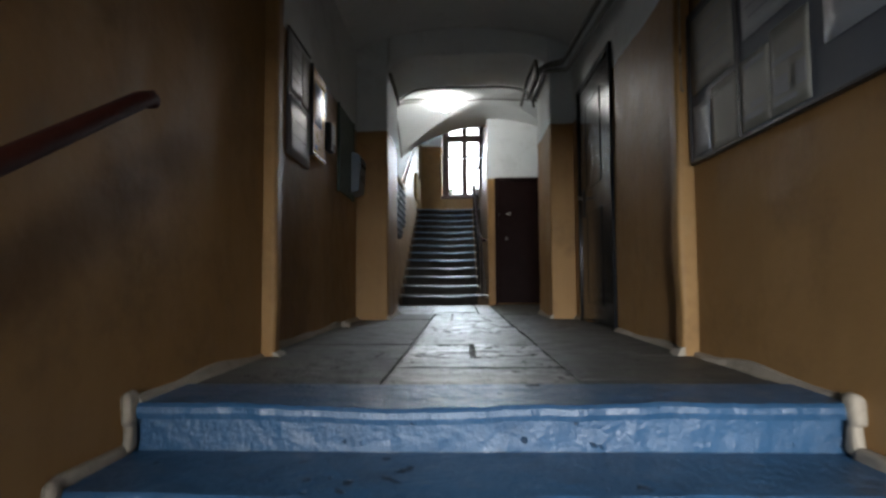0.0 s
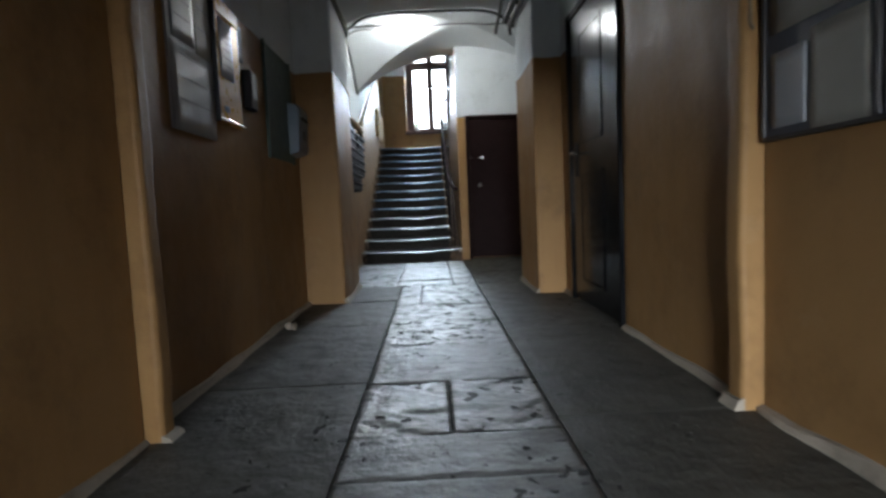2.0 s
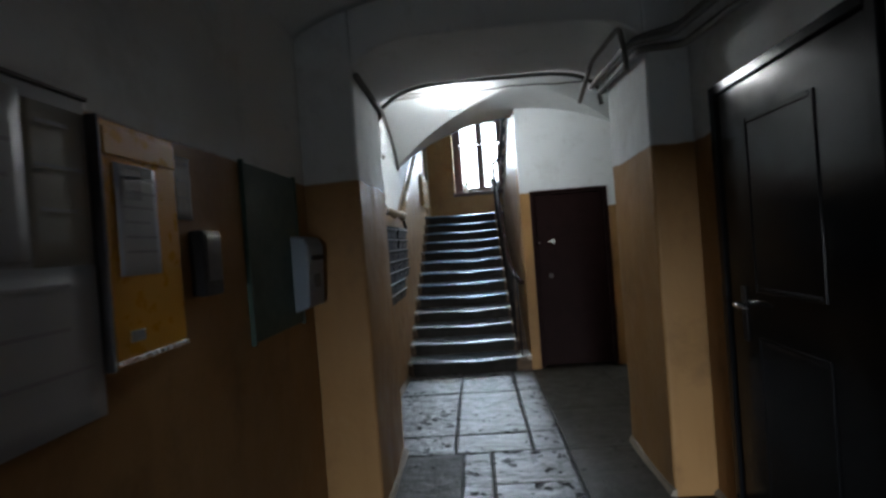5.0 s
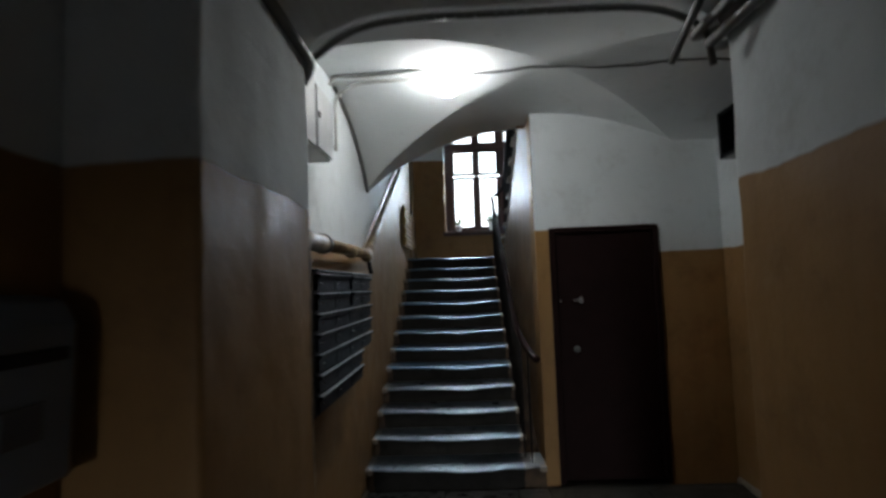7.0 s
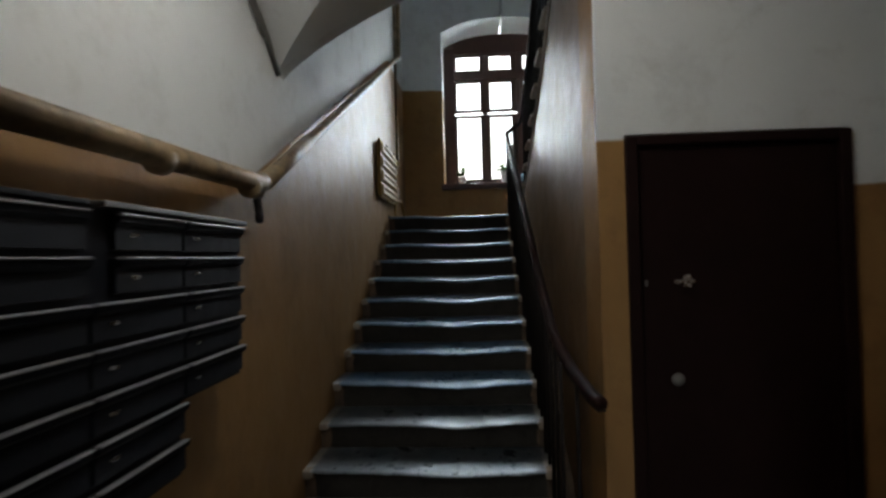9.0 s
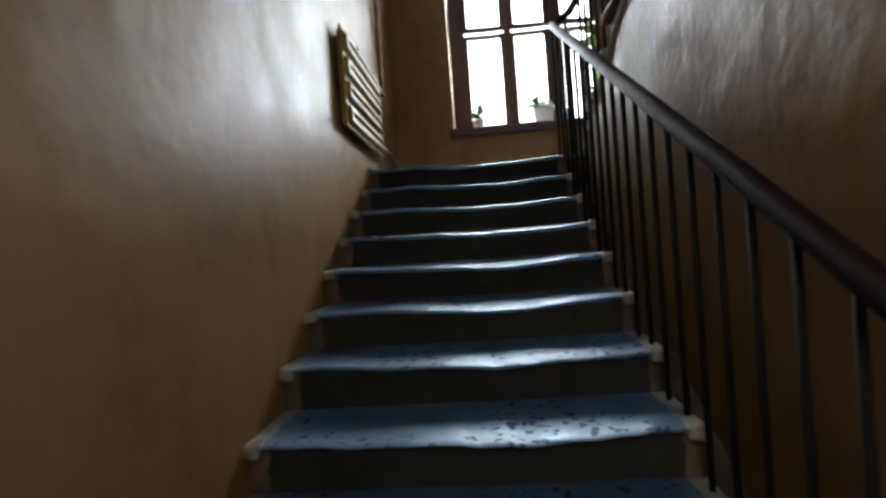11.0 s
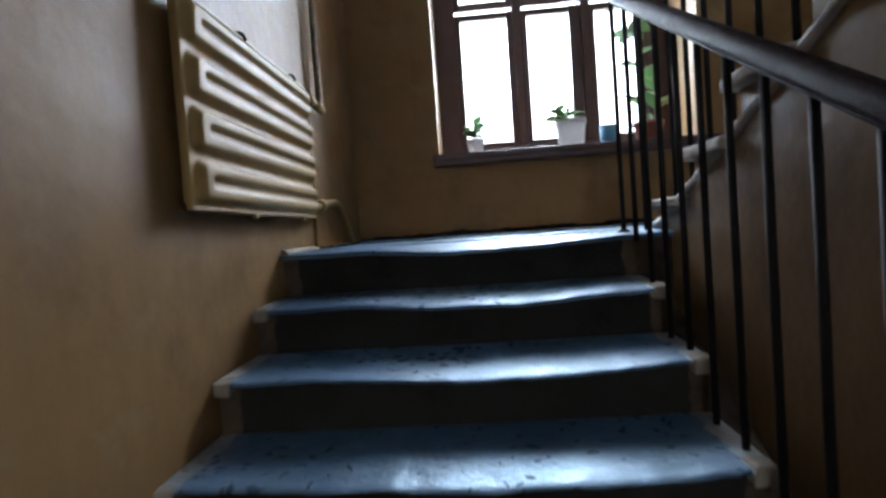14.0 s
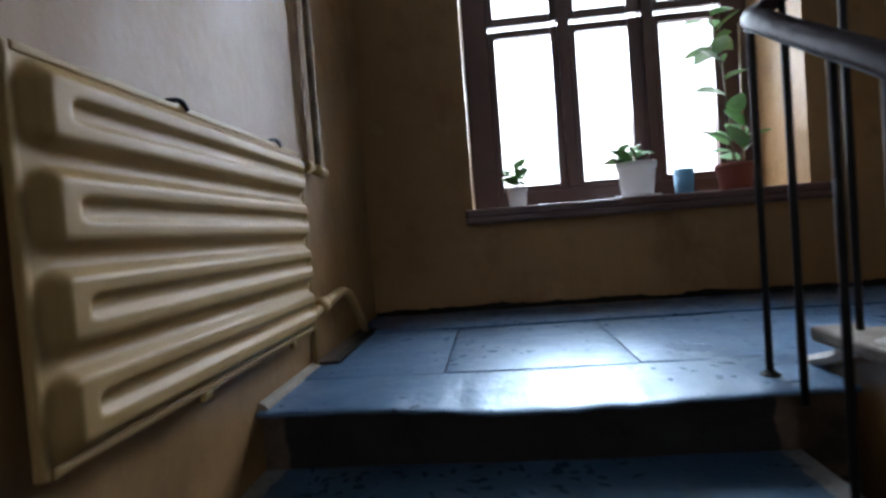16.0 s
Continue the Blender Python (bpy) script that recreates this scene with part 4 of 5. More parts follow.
for c in range(4):
    for r in range(5 if c == 3 else 7):
        z1 = MZ - r * RH - 0.012
        notch = 0.075 if c == 2 and r < 2 else 0.0
        y0, wide = MY + c * CW + 0.006 + notch, CW - notch
        jut = random.uniform(0, 0.004)
        prof = [(-0.571, z1), (-0.540 - jut, z1 - 0.002), (-0.543 - jut, z1 - 0.014), (-0.556, z1 - 0.022), (-0.556, z1 - 0.074), (-0.571, z1 - 0.076)]
        bm = bmesh.new()
        a = [bm.verts.new((x, y0, z)) for x, z in prof]
        b = [bm.verts.new((x, y0 + wide - 0.012, z)) for x, z in prof]
        bm.faces.new(a)
        bm.faces.new(b[::-1])
        for i in range(6):
            bm.faces.new((a[i], b[i], b[(i + 1) % 6], a[(i + 1) % 6]))
        d = part("mailbox_door", bm, BOX_METAL, bank)
        # lip far paler than the door, so each row shows a pale upper edge
        part("lip", boxes((-0.556, -0.537 - jut, y0 + 0.004, y0 + wide - 0.016, z1 - 0.001, z1 + 0.0035), bevel=0.0015), LIP_METAL, d, "pale metal upper lip")
        ly = y0 + (0.05 if c % 2 == 0 else 0.045)
        part("lock", boxes((-0.556, -0.549, ly, ly + 0.022, z1 - 0.045, z1 - 0.037), bevel=0.002), CHROME, d, "bright lock")

# ---- notices in the corridor ----
def sheet_of_paper(parent, x, out, y0, y1, z0, z1, material, lines=0, seed=0, name="sheet", block=None):
    """A slightly curled paper with plain bars for its print; out is the way it faces along x."""
    random.seed(seed)
    bm = bmesh.new()
    n, m = 8, 6
    rows = []
    for j in range(m + 1):
        rows.append([bm.verts.new((x + out * (0.002 + 0.004 * abs(noise.noise(Vector((i * 0.35, j * 0.4, seed))))), y0 + (y1 - y0) * i / n, z0 + (z1 - z0) * j / m)) for i in range(n + 1)])
    for a, b in zip(rows, rows[1:]):
        for i in range(n):
            bm.faces.new((a[i], a[i + 1], b[i + 1], b[i]))
    s = part(name, bm, material, parent, smooth=True)
    mod = s.modifiers.new("thick", "SOLIDIFY")
    mod.thickness = 0.0012
    w, h = y1 - y0, z1 - z0
    for k in range(lines):
        z = z1 - h * (0.12 + 0.8 * k / max(1, lines))
        ya, yb = y0 + w * random.uniform(0.08, 0.14), y1 - w * random.uniform(0.08, 0.35)
        lo, hi = sorted((x + out * 0.0105, x + out * 0.0115))
        part("print_bar", boxes((lo, hi, ya, yb, z - h * 0.012, z + h * 0.012)), INK, s)
    for a, b, c, d in block or ():
        lo, hi = sorted((x + out * 0.0105, x + out * 0.0115))
        part("print_block", boxes((lo, hi, y0 + w * a, y0 + w * b, z0 + h * c, z0 + h * d)), INK, s)
    return s


WX = -0.755
nb = thing("notice_board", "grey notice board with several pinned paper sheets under film", "notice board", "notice boards in the corridor")
part("backing", boxes((WX + 0.001, WX + 0.012, 3.76, 4.215, 1.115, 1.865), bevel=0.002), PAPER, nb)
part("top_rail", boxes((WX + 0.001, WX + 0.018, 3.75, 4.225, 1.866, 1.876), bevel=0.002), BOARD_RIM, nb)
sheet_of_paper(nb, WX + 0.012, 1, 3.79, 4.02, 1.49, 1.845, PAPER, 4, 1)
sheet_of_paper(nb, WX + 0.012, 1, 4.025, 4.205, 1.475, 1.83, PAPER_B, 3, 2)
sheet_of_paper(nb, WX + 0.012, 1, 3.775, 4.21, 1.12, 1.475, PAPER, 3, 3)
yb = thing("notice_board", "yellow plastic information board holding a white leaflet", "notice board", "notice boards in the corridor")
part("panel", boxes((WX + 0.001, WX + 0.026, 4.235, 4.575, 1.215, 1.835), bevel=0.006), YELLOW, yb)
part("top_strip", boxes((WX + 0.027, WX + 0.034, 4.245, 4.565, 1.745, 1.815), bevel=0.003), YELLOW, yb, "glossy raised strip")
part("bottom_strip", boxes((WX + 0.027, WX + 0.036, 4.245, 4.57, 1.22, 1.235), bevel=0.003), CHROME, yb)
part("side_strip", boxes((WX + 0.001, WX + 0.034, 4.226, 4.236, 1.21, 1.84), bevel=0.002), BOARD_RIM, yb)
sheet_of_paper(yb, WX + 0.027, 1, 4.28, 4.46, 1.44, 1.73, PAPER, 6, 4, block=((0.15, 0.55, 0.68, 0.95),))
sheet_of_paper(yb, WX + 0.027, 1, 4.30, 4.36, 1.27, 1.30, PAPER_B, 0, 5)
wn_box = thing("wall_device", "small black plastic box fixed on the wall", "device")
part("body", boxes((WX + 0.001, WX + 0.05, 4.665, 4.795, 1.35, 1.565), bevel=0.008), BLACK, wn_box)
part("cover", boxes((WX + 0.051, WX + 0.056, 4.68, 4.78, 1.40, 1.55), bevel=0.003), BOARD_RIM, wn_box)
side_leaf = thing("leaflet", "loose pale leaflet pinned beside the yellow board", "paper")
sheet_of_paper(side_leaf, WX + 0.002, 1, 4.60, 4.70, 1.60, 1.80, PAPER_B, 3, 9)
gb = thing("notice_board", "dark green empty board on the corridor wall", "notice board", "notice boards in the corridor")
part("panel", boxes((WX + 0.001, WX + 0.016, 5.10, 5.72, 1.12, 1.85), bevel=0.004), GREEN, gb)
for r in ((5.09, 5.10, 1.11, 1.86), (5.72, 5.73, 1.11, 1.86)):
    part("rim", boxes((WX + 0.001, WX + 0.022, *r), bevel=0.002), GREEN, gb)
post = thing("postbox", "blue-grey metal letter box with a slot, on the wall", "postbox")
bm = prism(bmesh.new(), [(-0.754, 1.17), (-0.665, 1.20), (-0.652, 1.50), (-0.675, 1.545), (-0.754, 1.56)], "y", 5.60, 5.87)
part("body", bm, BLUE_WHITE, post)
soften(post.children[0], 0.012)
part("slot_flap", boxes((-0.660, -0.644, 5.635, 5.835, 1.43, 1.455), bevel=0.004), BLACK, post)
part("emblem", boxes((-0.664, -0.653, 5.68, 5.78, 1.29, 1.36), bevel=0.003), BOARD, post)

EX = 1.398
rb = thing("notice_board", "long dark blue notice board with papers under film", "notice board", "notice boards in the corridor")
part("backing", boxes((EX - 0.016, EX, 1.20, 3.28, 0.925, 1.63), bevel=0.003), BOARD, rb)
for r in ((1.20, 3.285, 0.912, 0.926), (1.20, 3.285, 1.63, 1.646)):
    part("rim", boxes((EX - 0.026, EX, *r), bevel=0.003), BOARD_RIM, rb)
for y in (3.283, 2.82, 1.20):
    part("rim", boxes((EX - 0.026, EX, y - 0.008, y + 0.008, 0.926, 1.63), bevel=0.003), BOARD_RIM, rb)
BX = EX - 0.017
sheet_of_paper(rb, BX, -1, 2.84, 3.06, 0.915, 1.21, PAPER_B, 0, 11)
sheet_of_paper(rb, BX, -1, 3.08, 3.24, 0.95, 1.18, PAPER, 0, 12, "film_pocket")
sheet_of_paper(rb, BX, -1, 2.85, 3.25, 1.24, 1.60, PAPER_B, 5, 13)
sheet_of_paper(rb, BX, -1, 2.60, 2.80, 0.94, 1.22, PAPER_B, 0, 14, block=((0.1, 0.85, 0.84, 0.92), (0.2, 0.9, 0.12, 0.2), (0.15, 0.6, 0.26, 0.34)))
sheet_of_paper(rb, BX, -1, 2.37, 2.59, 0.94, 1.25, PAPER_B, 0, 15, block=((0.05, 0.3, 0.2, 0.45), (0.5, 0.9, 0.2, 0.4), (0.1, 0.9, 0.55, 0.62), (0.3, 0.9, 0.08, 0.14)))
sheet_of_paper(rb, BX, -1, 1.86, 2.30, 1.08, 1.52, PAPER, 4, 16)
sheet_of_paper(rb, BX, -1, 2.42, 2.78, 1.30, 1.58, PAPER, 5, 17)

# ---- radiator ----
rad = thing("radiator", "cream enamelled pressed steel panel radiator on the stair wall", "radiator")
RY0, RY1, RZ0, RZ1 = 11.985, 12.995, 2.105, 2.63


def inset(y, dz, y0, y1, half, r):
    """How deep a point lies inside a bar with rounded corners."""
    a, b = (y1 - y0) / 2 - abs(y - (y0 + y1) / 2), half - dz
    if a < r and b < r:
        return r - math.hypot(r - a, r - b)
    return min(a, b)


def pressed(y, z):
    """Relief of the pressed plate: four long loops, each round a slot."""
    h = 0.0
    w = (RZ1 - RZ0) / 4
    for i in range(4):
        c = RZ0 + w * (i + 0.5)
        dz = abs(z - c)
        d = inset(y, dz, RY0 + 0.014, RY1 - 0.008, w * 0.462, 0.032)
        out = min(1, max(0, d / 0.024))
        slot = inset(y, dz, RY0 + 0.078, RY1 - 0.030, 0.0125, 0.011)
        cut = min(1, max(0, slot / 0.010 + 0.6))
        out, cut = out * out * (3 - 2 * out), cut * cut * (3 - 2 * cut)
        h = max(h, 0.023 * out * (1 - 0.62 * cut))
    return h


bm = bmesh.new()
ny, nz = 110, 96
rows = []
for j in range(nz + 1):
    z = RZ0 + (RZ1 - RZ0) * j / nz
    rows.append([bm.verts.new((-0.655 + pressed(RY0 + (RY1 - RY0) * i / ny, z), RY0 + (RY1 - RY0) * i / ny, z)) for i in range(ny + 1)])
for a, b in zip(rows, rows[1:]):
    for i in range(ny):
        bm.faces.new((a[i], a[i + 1], b[i + 1], b[i]))
part("front_plate", bm, CREAM, rad, smooth=True)
part("back_plate", boxes((-0.685, -0.662, RY0 + 0.01, RY1 - 0.01, RZ0 + 0.012, RZ1 - 0.012), bevel=0.006), CREAM, rad)
bm = boxes((-0.668, -0.652, RY0 - 0.008, RY0 + 0.006, RZ0 - 0.006, RZ1 + 0.006), (-0.668, -0.652, RY1 - 0.006, RY1 + 0.006, RZ0 - 0.006, RZ1 + 0.006), (-0.668, -0.652, RY0 + 0.006, RY1 - 0.006, RZ0 - 0.008, RZ0 + 0.006), (-0.668, -0.652, RY0 + 0.006, RY1 - 0.006, RZ1 - 0.006, RZ1 + 0.008), bevel=0.004)
part("rim", bm, CREAM, rad)
for y, z in ((12.36, RZ1 + 0.004), (12.82, RZ1 + 0.004)):
    part("hook", tube(bmesh.new(), bend([(-0.70, y - 0.02, z), (-0.665, y - 0.016, z + 0.012), (-0.652, y, z + 0.014), (-0.648, y + 0.012, z - 0.004)], 0.01), 0.005, 8), IRON, rad, "dark iron wall hook", True)
for y in (12.36, 12.82):
    part("lug", boxes((-0.662, -0.648, y - 0.012, y + 0.012, RZ0 - 0.022, RZ0 - 0.005), bevel=0.003), CREAM, rad)
feed = thing("heating_pipe", "pair of cream-painted heating pipes rising beside the radiator", "pipe")
part("feed", tube(bmesh.new(), bend([(-0.66, 12.99, 2.605), (-0.66, 13.20, 2.605), (-0.662, 13.20, 5.4)], 0.035), 0.012, 10), PIPE_PAINT, feed, smooth=True)
part("riser_pipe", tube(bmesh.new(), [(-0.672, 13.235, 2.6), (-0.672, 13.235, 5.4)], 0.013, 10), PIPE_PAINT, feed, smooth=True)
part("joint", tube(bmesh.new(), [(-0.66, 13.03, 2.605), (-0.66, 13.085, 2.605)], 0.021, 10), CREAM, feed, smooth=True)
part("joint", tube(bmesh.new(), [(-0.66, 13.13, 2.605), (-0.66, 13.245, 2.60)], 0.019, 10), CREAM, feed, smooth=True)
drain = thing("heating_pipe", "bent cream-painted return pipe from radiator to landing floor", "pipe")
part("bend", tube(bmesh.new(), bend([(-0.66, 12.98, 2.135), (-0.66, 13.12, 2.160), (-0.655, 13.42, 2.19), (-0.65, 13.64, 1.965)], 0.13, 8), 0.017, 10), CREAM, drain, smooth=True)
part("joint", tube(bmesh.new(), [(-0.66, 13.07, 2.150), (-0.66, 13.13, 2.162)], 0.025, 10), CREAM, drain, smooth=True)
part("stub_pipe", tube(bmesh.new(), bend([(-0.685, 13.12, 2.155), (-0.69, 13.10, 2.12), (-0.69, 13.09, 1.97)], 0.03), 0.009, 8), CREAM, drain, smooth=True)
part("base_block", boxes((-0.698, -0.615, 13.10, 13.68, 1.955, 1.978), bevel=0.005), RISER_STONE, drain)


# ---- sill plants ----
def leaf_mesh(length, width):
    bm = bmesh.new()
    prof = [(0.0, 0.0), (0.15, 0.55), (0.4, 1.0), (0.65, 0.85), (0.85, 0.45), (1.0, 0.0)]
    mid = [bm.verts.new((0, t * length, -0.25 * length * t * t)) for t, _ in prof]
    for s in (-1, 1):
        side = [bm.verts.new((s * w * width / 2, t * length, -0.25 * length * t * t + 0.12 * width * w)) for t, w in prof[1:-1]]
        chain = [mid[0]] + side + [mid[-1]]
        for i in range(5):
            quad = [mid[i], mid[i + 1], chain[i + 1], chain[i]]
            bm.faces.new(list(dict.fromkeys(quad)))
    return bm


def plant(name, label, x, y, z, pot, r, h, stems, leaf_l, leaf_w, seed, rim=True, saucer=False):
    random.seed(seed)
    p = thing(name, label, "potted plant", "plants on the window sill")
    prof = [(r * 0.78, 0), (r * 0.82, 0.004), (r * 0.98, h * 0.8), (r * 1.06, h * 0.82), (r * 1.06, h), (r * 0.96, h), (r * 0.93, h * 0.88), (0.003, h * 0.87)]
    part("pot", lathe(bmesh.new(), prof, (x, y, z), 22), pot, p, smooth=True)
    part("soil", lathe(bmesh.new(), [(0.003, 0), (r * 0.92, 0.002), (r * 0.9, 0.006), (0.003, 0.01)], (x, y, z + h * 0.875), 16), SOIL, p)
    if saucer:
        part("saucer", lathe(bmesh.new(), [(r * 1.0, 0.001), (r * 1.25, 0.012), (r * 1.22, 0.014), (r * 0.9, 0.004)], (x, y, z - 0.002), 22), pot, p, smooth=True)
    first = None
    for pts, count in stems:
        pts = [Vector((x + a, y + b, z + h * 0.87 + c)) for a, b, c in pts]
        curve = bend(pts, 0.06)
        part("stem", tube(bmesh.new(), curve, 0.0035, 6), STEM, p, smooth=True)
        for i in range(count):
            t = (i + 0.6) / count
            k = t * (len(curve) - 1)
            q = curve[int(k)].lerp(curve[min(int(k) + 1, len(curve) - 1)], k - int(k))
            if first is None:
                first = part("leaf", leaf_mesh(leaf_l, leaf_w), LEAF, p, smooth=True)
                lf = first
            else:
                lf = new("leaf", first.data)
                lf.parent = p
            s = random.uniform(0.7, 1.15)
            lf.matrix_basis = pose(q.x, q.y, q.z, random.uniform(5, 50), random.uniform(-25, 25), random.uniform(0, 360)) @ Matrix.Scale(s, 4)
    return p


SZ = 2.463
plant("plant", "small green plant in a white plastic pot", 0.045, 14.2, SZ, POT_WHITE, 0.052, 0.10, [([(0, 0, 0), (-0.03, 0, 0.05), (-0.06, 0, 0.08)], 5), ([(0, 0, 0), (0.03, 0, 0.06), (0.07, 0.01, 0.085)], 6), ([(0, 0, 0), (0, 0.01, 0.11)], 3), ([(0, 0, 0), (0.05, 0, 0.03), (0.08, 0, 0.04)], 3)], 0.10, 0.06, 1)
plant("plant", "round-leaved plant in a large white tub on a saucer", 0.64, 14.2, SZ, POT_WHITE, 0.092, 0.175, [([(0, 0, 0), (-0.05, 0, 0.06), (-0.09, 0, 0.09)], 8), ([(0, 0, 0), (0.0, 0, 0.06), (-0.02, 0, 0.10)], 7), ([(0, 0, 0), (-0.08, -0.01, 0.03), (-0.12, 0, 0.02)], 3)], 0.085, 0.075, 2, saucer=True)
tall = plant("plant", "tall leafy houseplant tied to a stake in a terracotta pot", 1.13, 14.25, SZ, POT_RED, 0.088, 0.135, [
    ([(0.01, 0, 0), (-0.01, 0, 0.2), (-0.02, 0, 0.38), (-0.03, 0, 0.52)], 4),
    ([(-0.03, 0, 0.50), (-0.05, -0.01, 0.60), (-0.06, 0, 0.70), (-0.09, 0, 0.78)], 8),
    ([(-0.03, 0, 0.48), (-0.07, -0.02, 0.56), (-0.11, -0.02, 0.62)], 4),
    ([(0.02, 0, 0), (0.05, -0.02, 0.10), (0.05, -0.02, 0.22)], 7),
    ([(0.0, 0, 0), (-0.02, -0.02, 0.10), (-0.03, -0.02, 0.16)], 3)], 0.17, 0.085, 5)
part("stake", tube(bmesh.new(), [(1.175, 14.25, SZ + 0.11), (1.19, 14.25, SZ + 0.82)], 0.006, 6), PIPE_PAINT, tall, "thin wooden stake", True)
cup = thing("cup", "blue plastic cup on the window sill", "cup")
part("body", lathe(bmesh.new(), [(0.04, 0), (0.042, 0.002), (0.05, 0.125), (0.046, 0.125), (0.038, 0.01), (0.002, 0.009)], (0.865, 14.2, SZ), 20), CUP_BLUE, cup, smooth=True)

# sky glare behind the panes
sky_card = tagged(part("backdrop", boxes((-9, 10, 19.0, 19.1, -4, 14)), glow("overcast_glare", (0.93, 0.97, 1.0), 4.6)), "bright overcast sky outside the window", "backdrop", kind="structure")

# ---- mortar foot along the walls ----
def fillet(name, x, side, y0, y1, seed, w=0.036, z=0.0):
    bm = bmesh.new()
    n = max(4, int((y1 - y0) / 0.06))
    rings = []
    for i in range(n + 1):
        y = y0 + (y1 - y0) * i / n
        a = w * (0.75 + 0.6 * noise.noise(Vector((y * 3, seed, 0))))
        b = w * (0.8 + 0.9 * noise.noise(Vector((y * 2.3, seed, 4))))
        rings.append([bm.verts.new(p) for p in ((x - side * 0.01, y, max(0.02, b)), (x + side * 0.012, y, max(0.015, b * 0.8)), (x + side * max(0.02, a) * 0.7, y, 0.014), (x + side * max(0.025, a), y, 0.002), (x + side * max(0.02, a), y, -0.02), (x - side * 0.01, y, -0.02))])
    for a, b in zip(rings, rings[1:]):
        for k in range(6):
            bm.faces.new((a[k], a[(k + 1) % 6], b[(k + 1) % 6], b[k]))
    bm.faces.new(rings[0][::-1])
    bm.faces.new(rings[-1])
    for v in bm.verts:
        v.co.z += z
    return tagged(part(name, bm, MORTAR), "rough pale mortar strip along the foot of the wall", "skirting", kind="structure")


for i, (x, side, y0, y1) in enumerate(((-0.725, 1, 2.27, 3.29), (-0.646, 1, 3.29, 3.38), (-0.755, 1, 3.38, 5.96), (-0.45, 1, 5.96, 6.84), (-0.70, 1, 6.84, 9.08), (1.40, -1, 2.27, 3.32), (1.325, -1, 3.32, 3.42), (1.375, -1, 3.42, 4.6), (1.375, -1, 5.74, 6.0), (1.145, -1, 6.0, 6.84), (2.145, -1, 6.84, 9.15))):
    fillet("skirting", x, side, y0, y1, i)
fillet("skirting", -0.70, 1, 12.67, 13.10, 30, 0.020, 1.962)
bm = bmesh.new()
rings = []
for i in range(111):
    x = -0.69 + 2.72 * i / 110
    a = 0.020 + 0.012 * noise.noise(Vector((x * 7, 2, 0)))
    b = 0.024 + 0.016 * noise.noise(Vector((x * 5, 8, 0))) + 0.010 * noise.noise(Vector((x * 23, 5, 0)))
    rings.append([bm.verts.new(p) for p in ((x, 14.052, 1.974 + b), (x, 14.042, 1.974 + b * 0.9), (x, 14.04 - a, 1.982), (x, 14.052, 1.972))])
for a, b in zip(rings, rings[1:]):
    for k in range(4):
        bm.faces.new((a[k], a[(k + 1) % 4], b[(k + 1) % 4], b[k]))
bm.faces.new(rings[0][::-1])
bm.faces.new(rings[-1])
tagged(part("skirting", bm, DIRT), "dark ragged dirt strip at the foot of the window wall", "skirting", kind="structure")
rub = thing("rubble", "small crumbled mortar lumps at the wall foot", "rubble")
for i, (y, s) in enumerate(((5.02, 0.03), (5.08, 0.02), (4.98, 0.018))):
    bm = bmesh.new()
    bmesh.ops.create_icosphere(bm, subdivisions=1, radius=s)
    for v in bm.verts:
        v.co *= 1 + 0.35 * noise.noise(v.co * 60)
        v.co += Vector((-0.67 + 0.02 * i, y, s * 0.7))
    part("lump", bm, MORTAR, rub)

# ---- floor slabs ----
def slabs(parent, xs, ys, top, wear, material, gap=0.006, seed=0, scar=0.0):
    cell = 0.013 if scar else 0.07
    for i, (x0, x1) in enumerate(xs):
        for j, (y0, y1) in enumerate(zip(ys, ys[1:])):
            t = top + 0.003 * noise.noise(Vector((i * 3.3 + seed, j * 2.7, x0)))
            slab_mesh("slab", x0 + gap, x1 - gap, y0 + gap, y1 - gap, t, 0.03, 0.004, wear, material, seed + i * 7 + j, parent, max(3, int((x1 - x0) / cell)), max(3, int((y1 - y0) / cell)), scar)


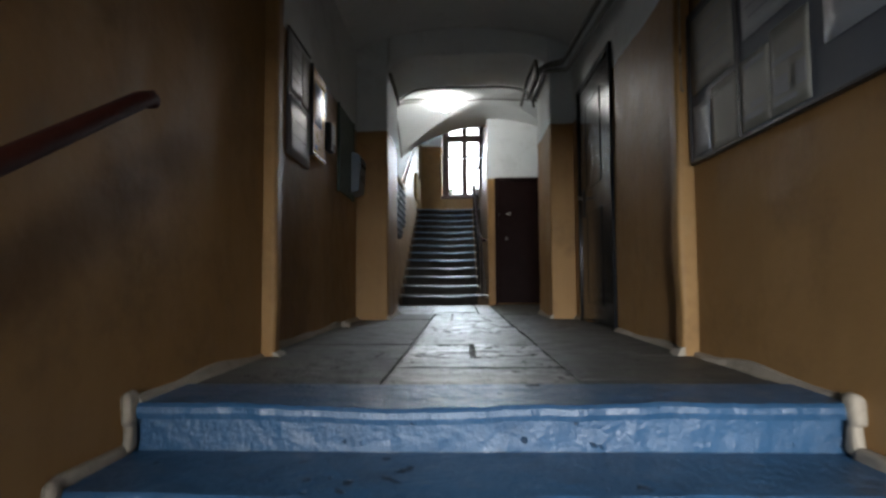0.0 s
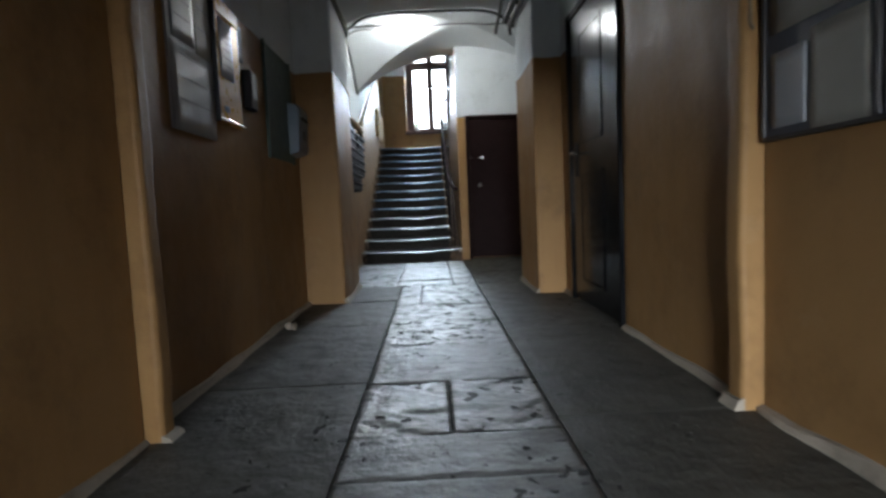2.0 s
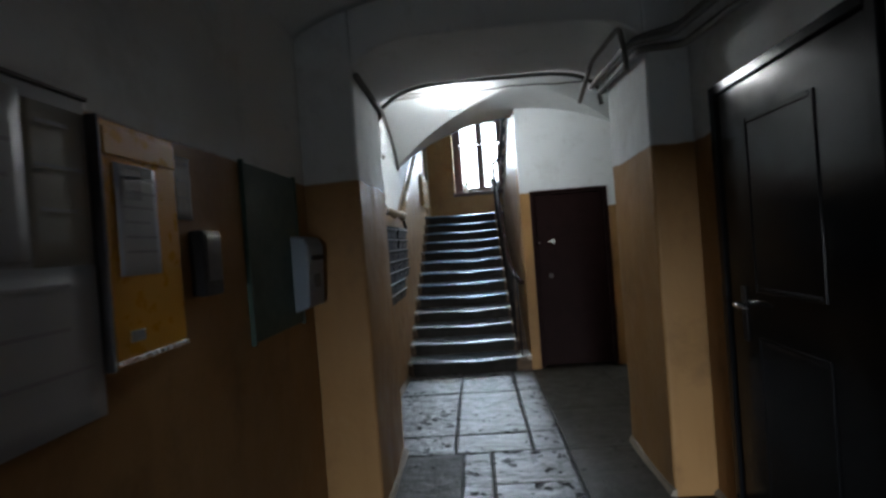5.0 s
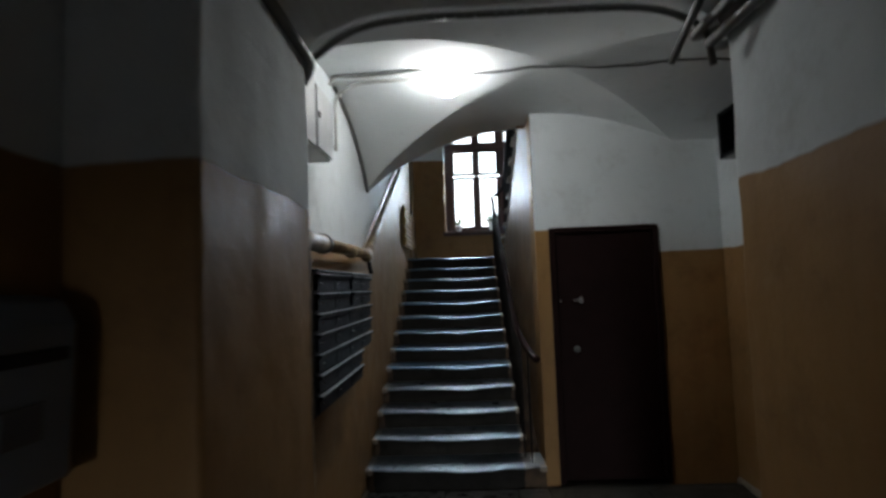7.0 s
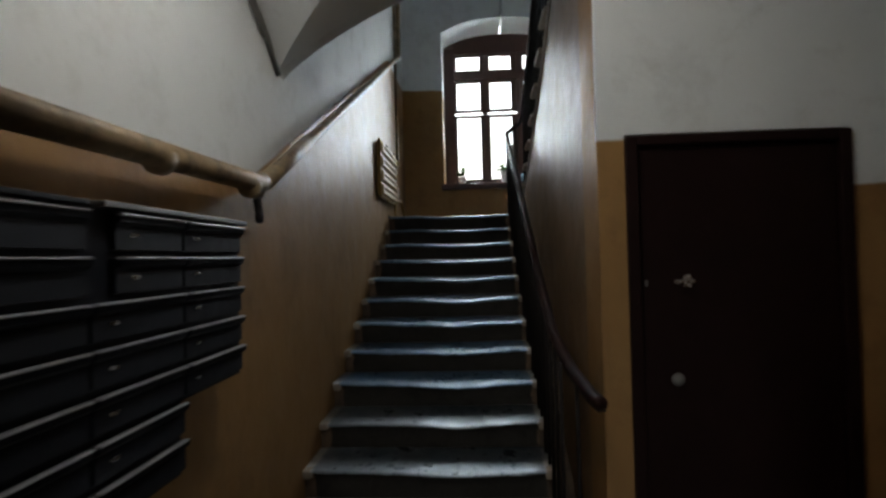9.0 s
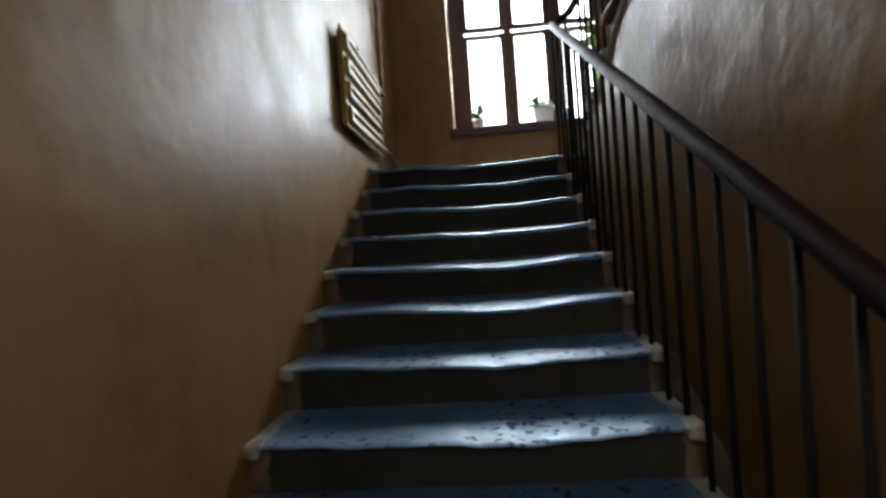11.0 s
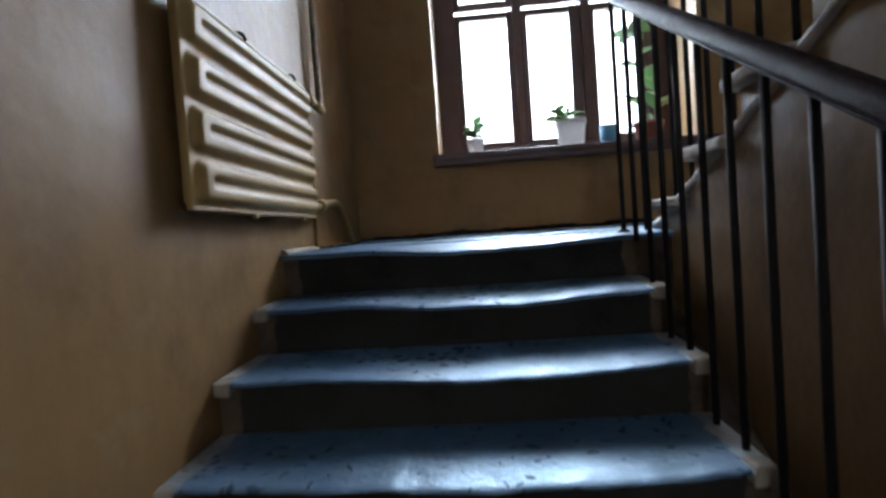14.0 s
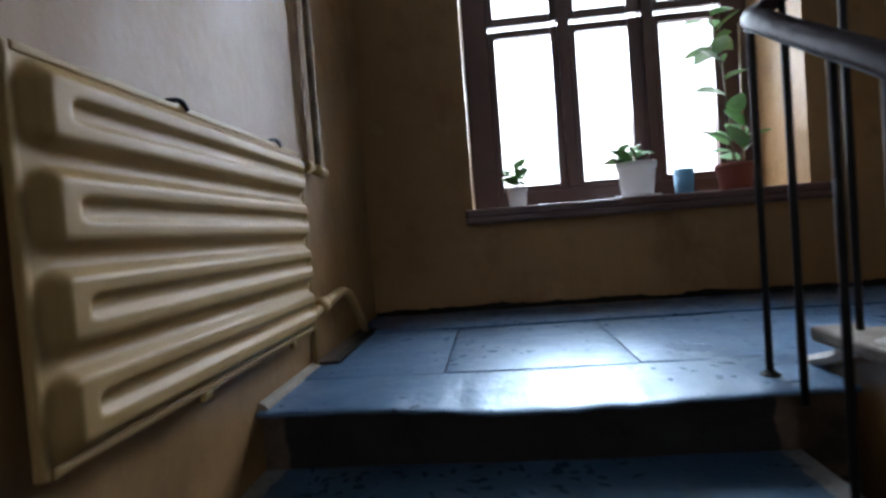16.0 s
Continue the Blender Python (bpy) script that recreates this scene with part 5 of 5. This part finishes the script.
slabs(bed, ((-0.03, 0.69),), (2.545, 2.96, 3.26), 0.0, 0.007, FLOOR_STONE, 0.003, seed=1, scar=0.002)
slabs(bed, ((-0.03, 0.32), (0.32, 0.69)), (3.26, 3.81), 0.0, 0.008, FLOOR_PITTED, 0.003, seed=8, scar=0.007)
slabs(bed, ((-0.03, 0.69),), (3.81, 4.45), 0.0, 0.006, FLOOR_STONE, 0.002, seed=12, scar=0.002)
slabs(bed, ((-0.03, 0.69),), (4.45, 5.03), 0.0, 0.008, FLOOR_PITTED, 0.003, seed=13, scar=0.005)
slabs(bed, ((-0.03, 0.69),), (5.03, 5.69), 0.0, 0.010, FLOOR_PITTED, 0.005, seed=14, scar=0.006)
slabs(bed, ((-0.74, -0.03),), (2.545, 3.84, 5.03, 5.95), 0.0, 0.004, SIDE_STONE, 0.003, seed=20)
slabs(bed, ((0.69, 1.40),), (2.545, 2.70, 3.36, 4.75, 5.99), 0.0, 0.004, SIDE_STONE, 0.003, seed=40)
slabs(bed, ((-0.03, 0.165),), (5.69, 6.76), 0.0, 0.008, FLOOR_PITTED, 0.005, seed=60, scar=0.005)
slabs(bed, ((0.165, 0.69),), (5.69, 6.26, 6.76), 0.0, 0.009, FLOOR_PITTED, 0.005, seed=62, scar=0.005)
slabs(bed, ((-0.45, -0.03), (0.69, 1.145)), (5.97, 6.76), 0.0, 0.005, SIDE_STONE, seed=70)
slabs(bed, ((-0.70, -0.09), (-0.09, 0.46), (0.46, 0.69)), (6.76, 7.14, 8.30, 9.08), 0.0, 0.006, FLOOR_PITTED, seed=80, scar=0.004)
slabs(bed, ((0.69, 1.4), (1.4, 2.145)), (6.76, 7.62, 9.08), 0.0, 0.006, SIDE_STONE, seed=95)
slabs(landing, ((-0.697, -0.26), (-0.26, 0.29), (0.29, 1.15), (1.15, 2.045)), (12.93, 13.62), 1.967, 0.003, LANDING_STONE, 0.002, seed=120)
slabs(landing, ((-0.697, -0.30), (-0.30, 0.75), (0.75, 2.045)), (13.62, 14.045), 1.976, 0.003, LANDING_STONE, 0.002, seed=130)
slabs(landing, ((0.70, 2.045),), (12.80, 12.93), 1.965, 0.003, LANDING_STONE, 0.003, seed=150)
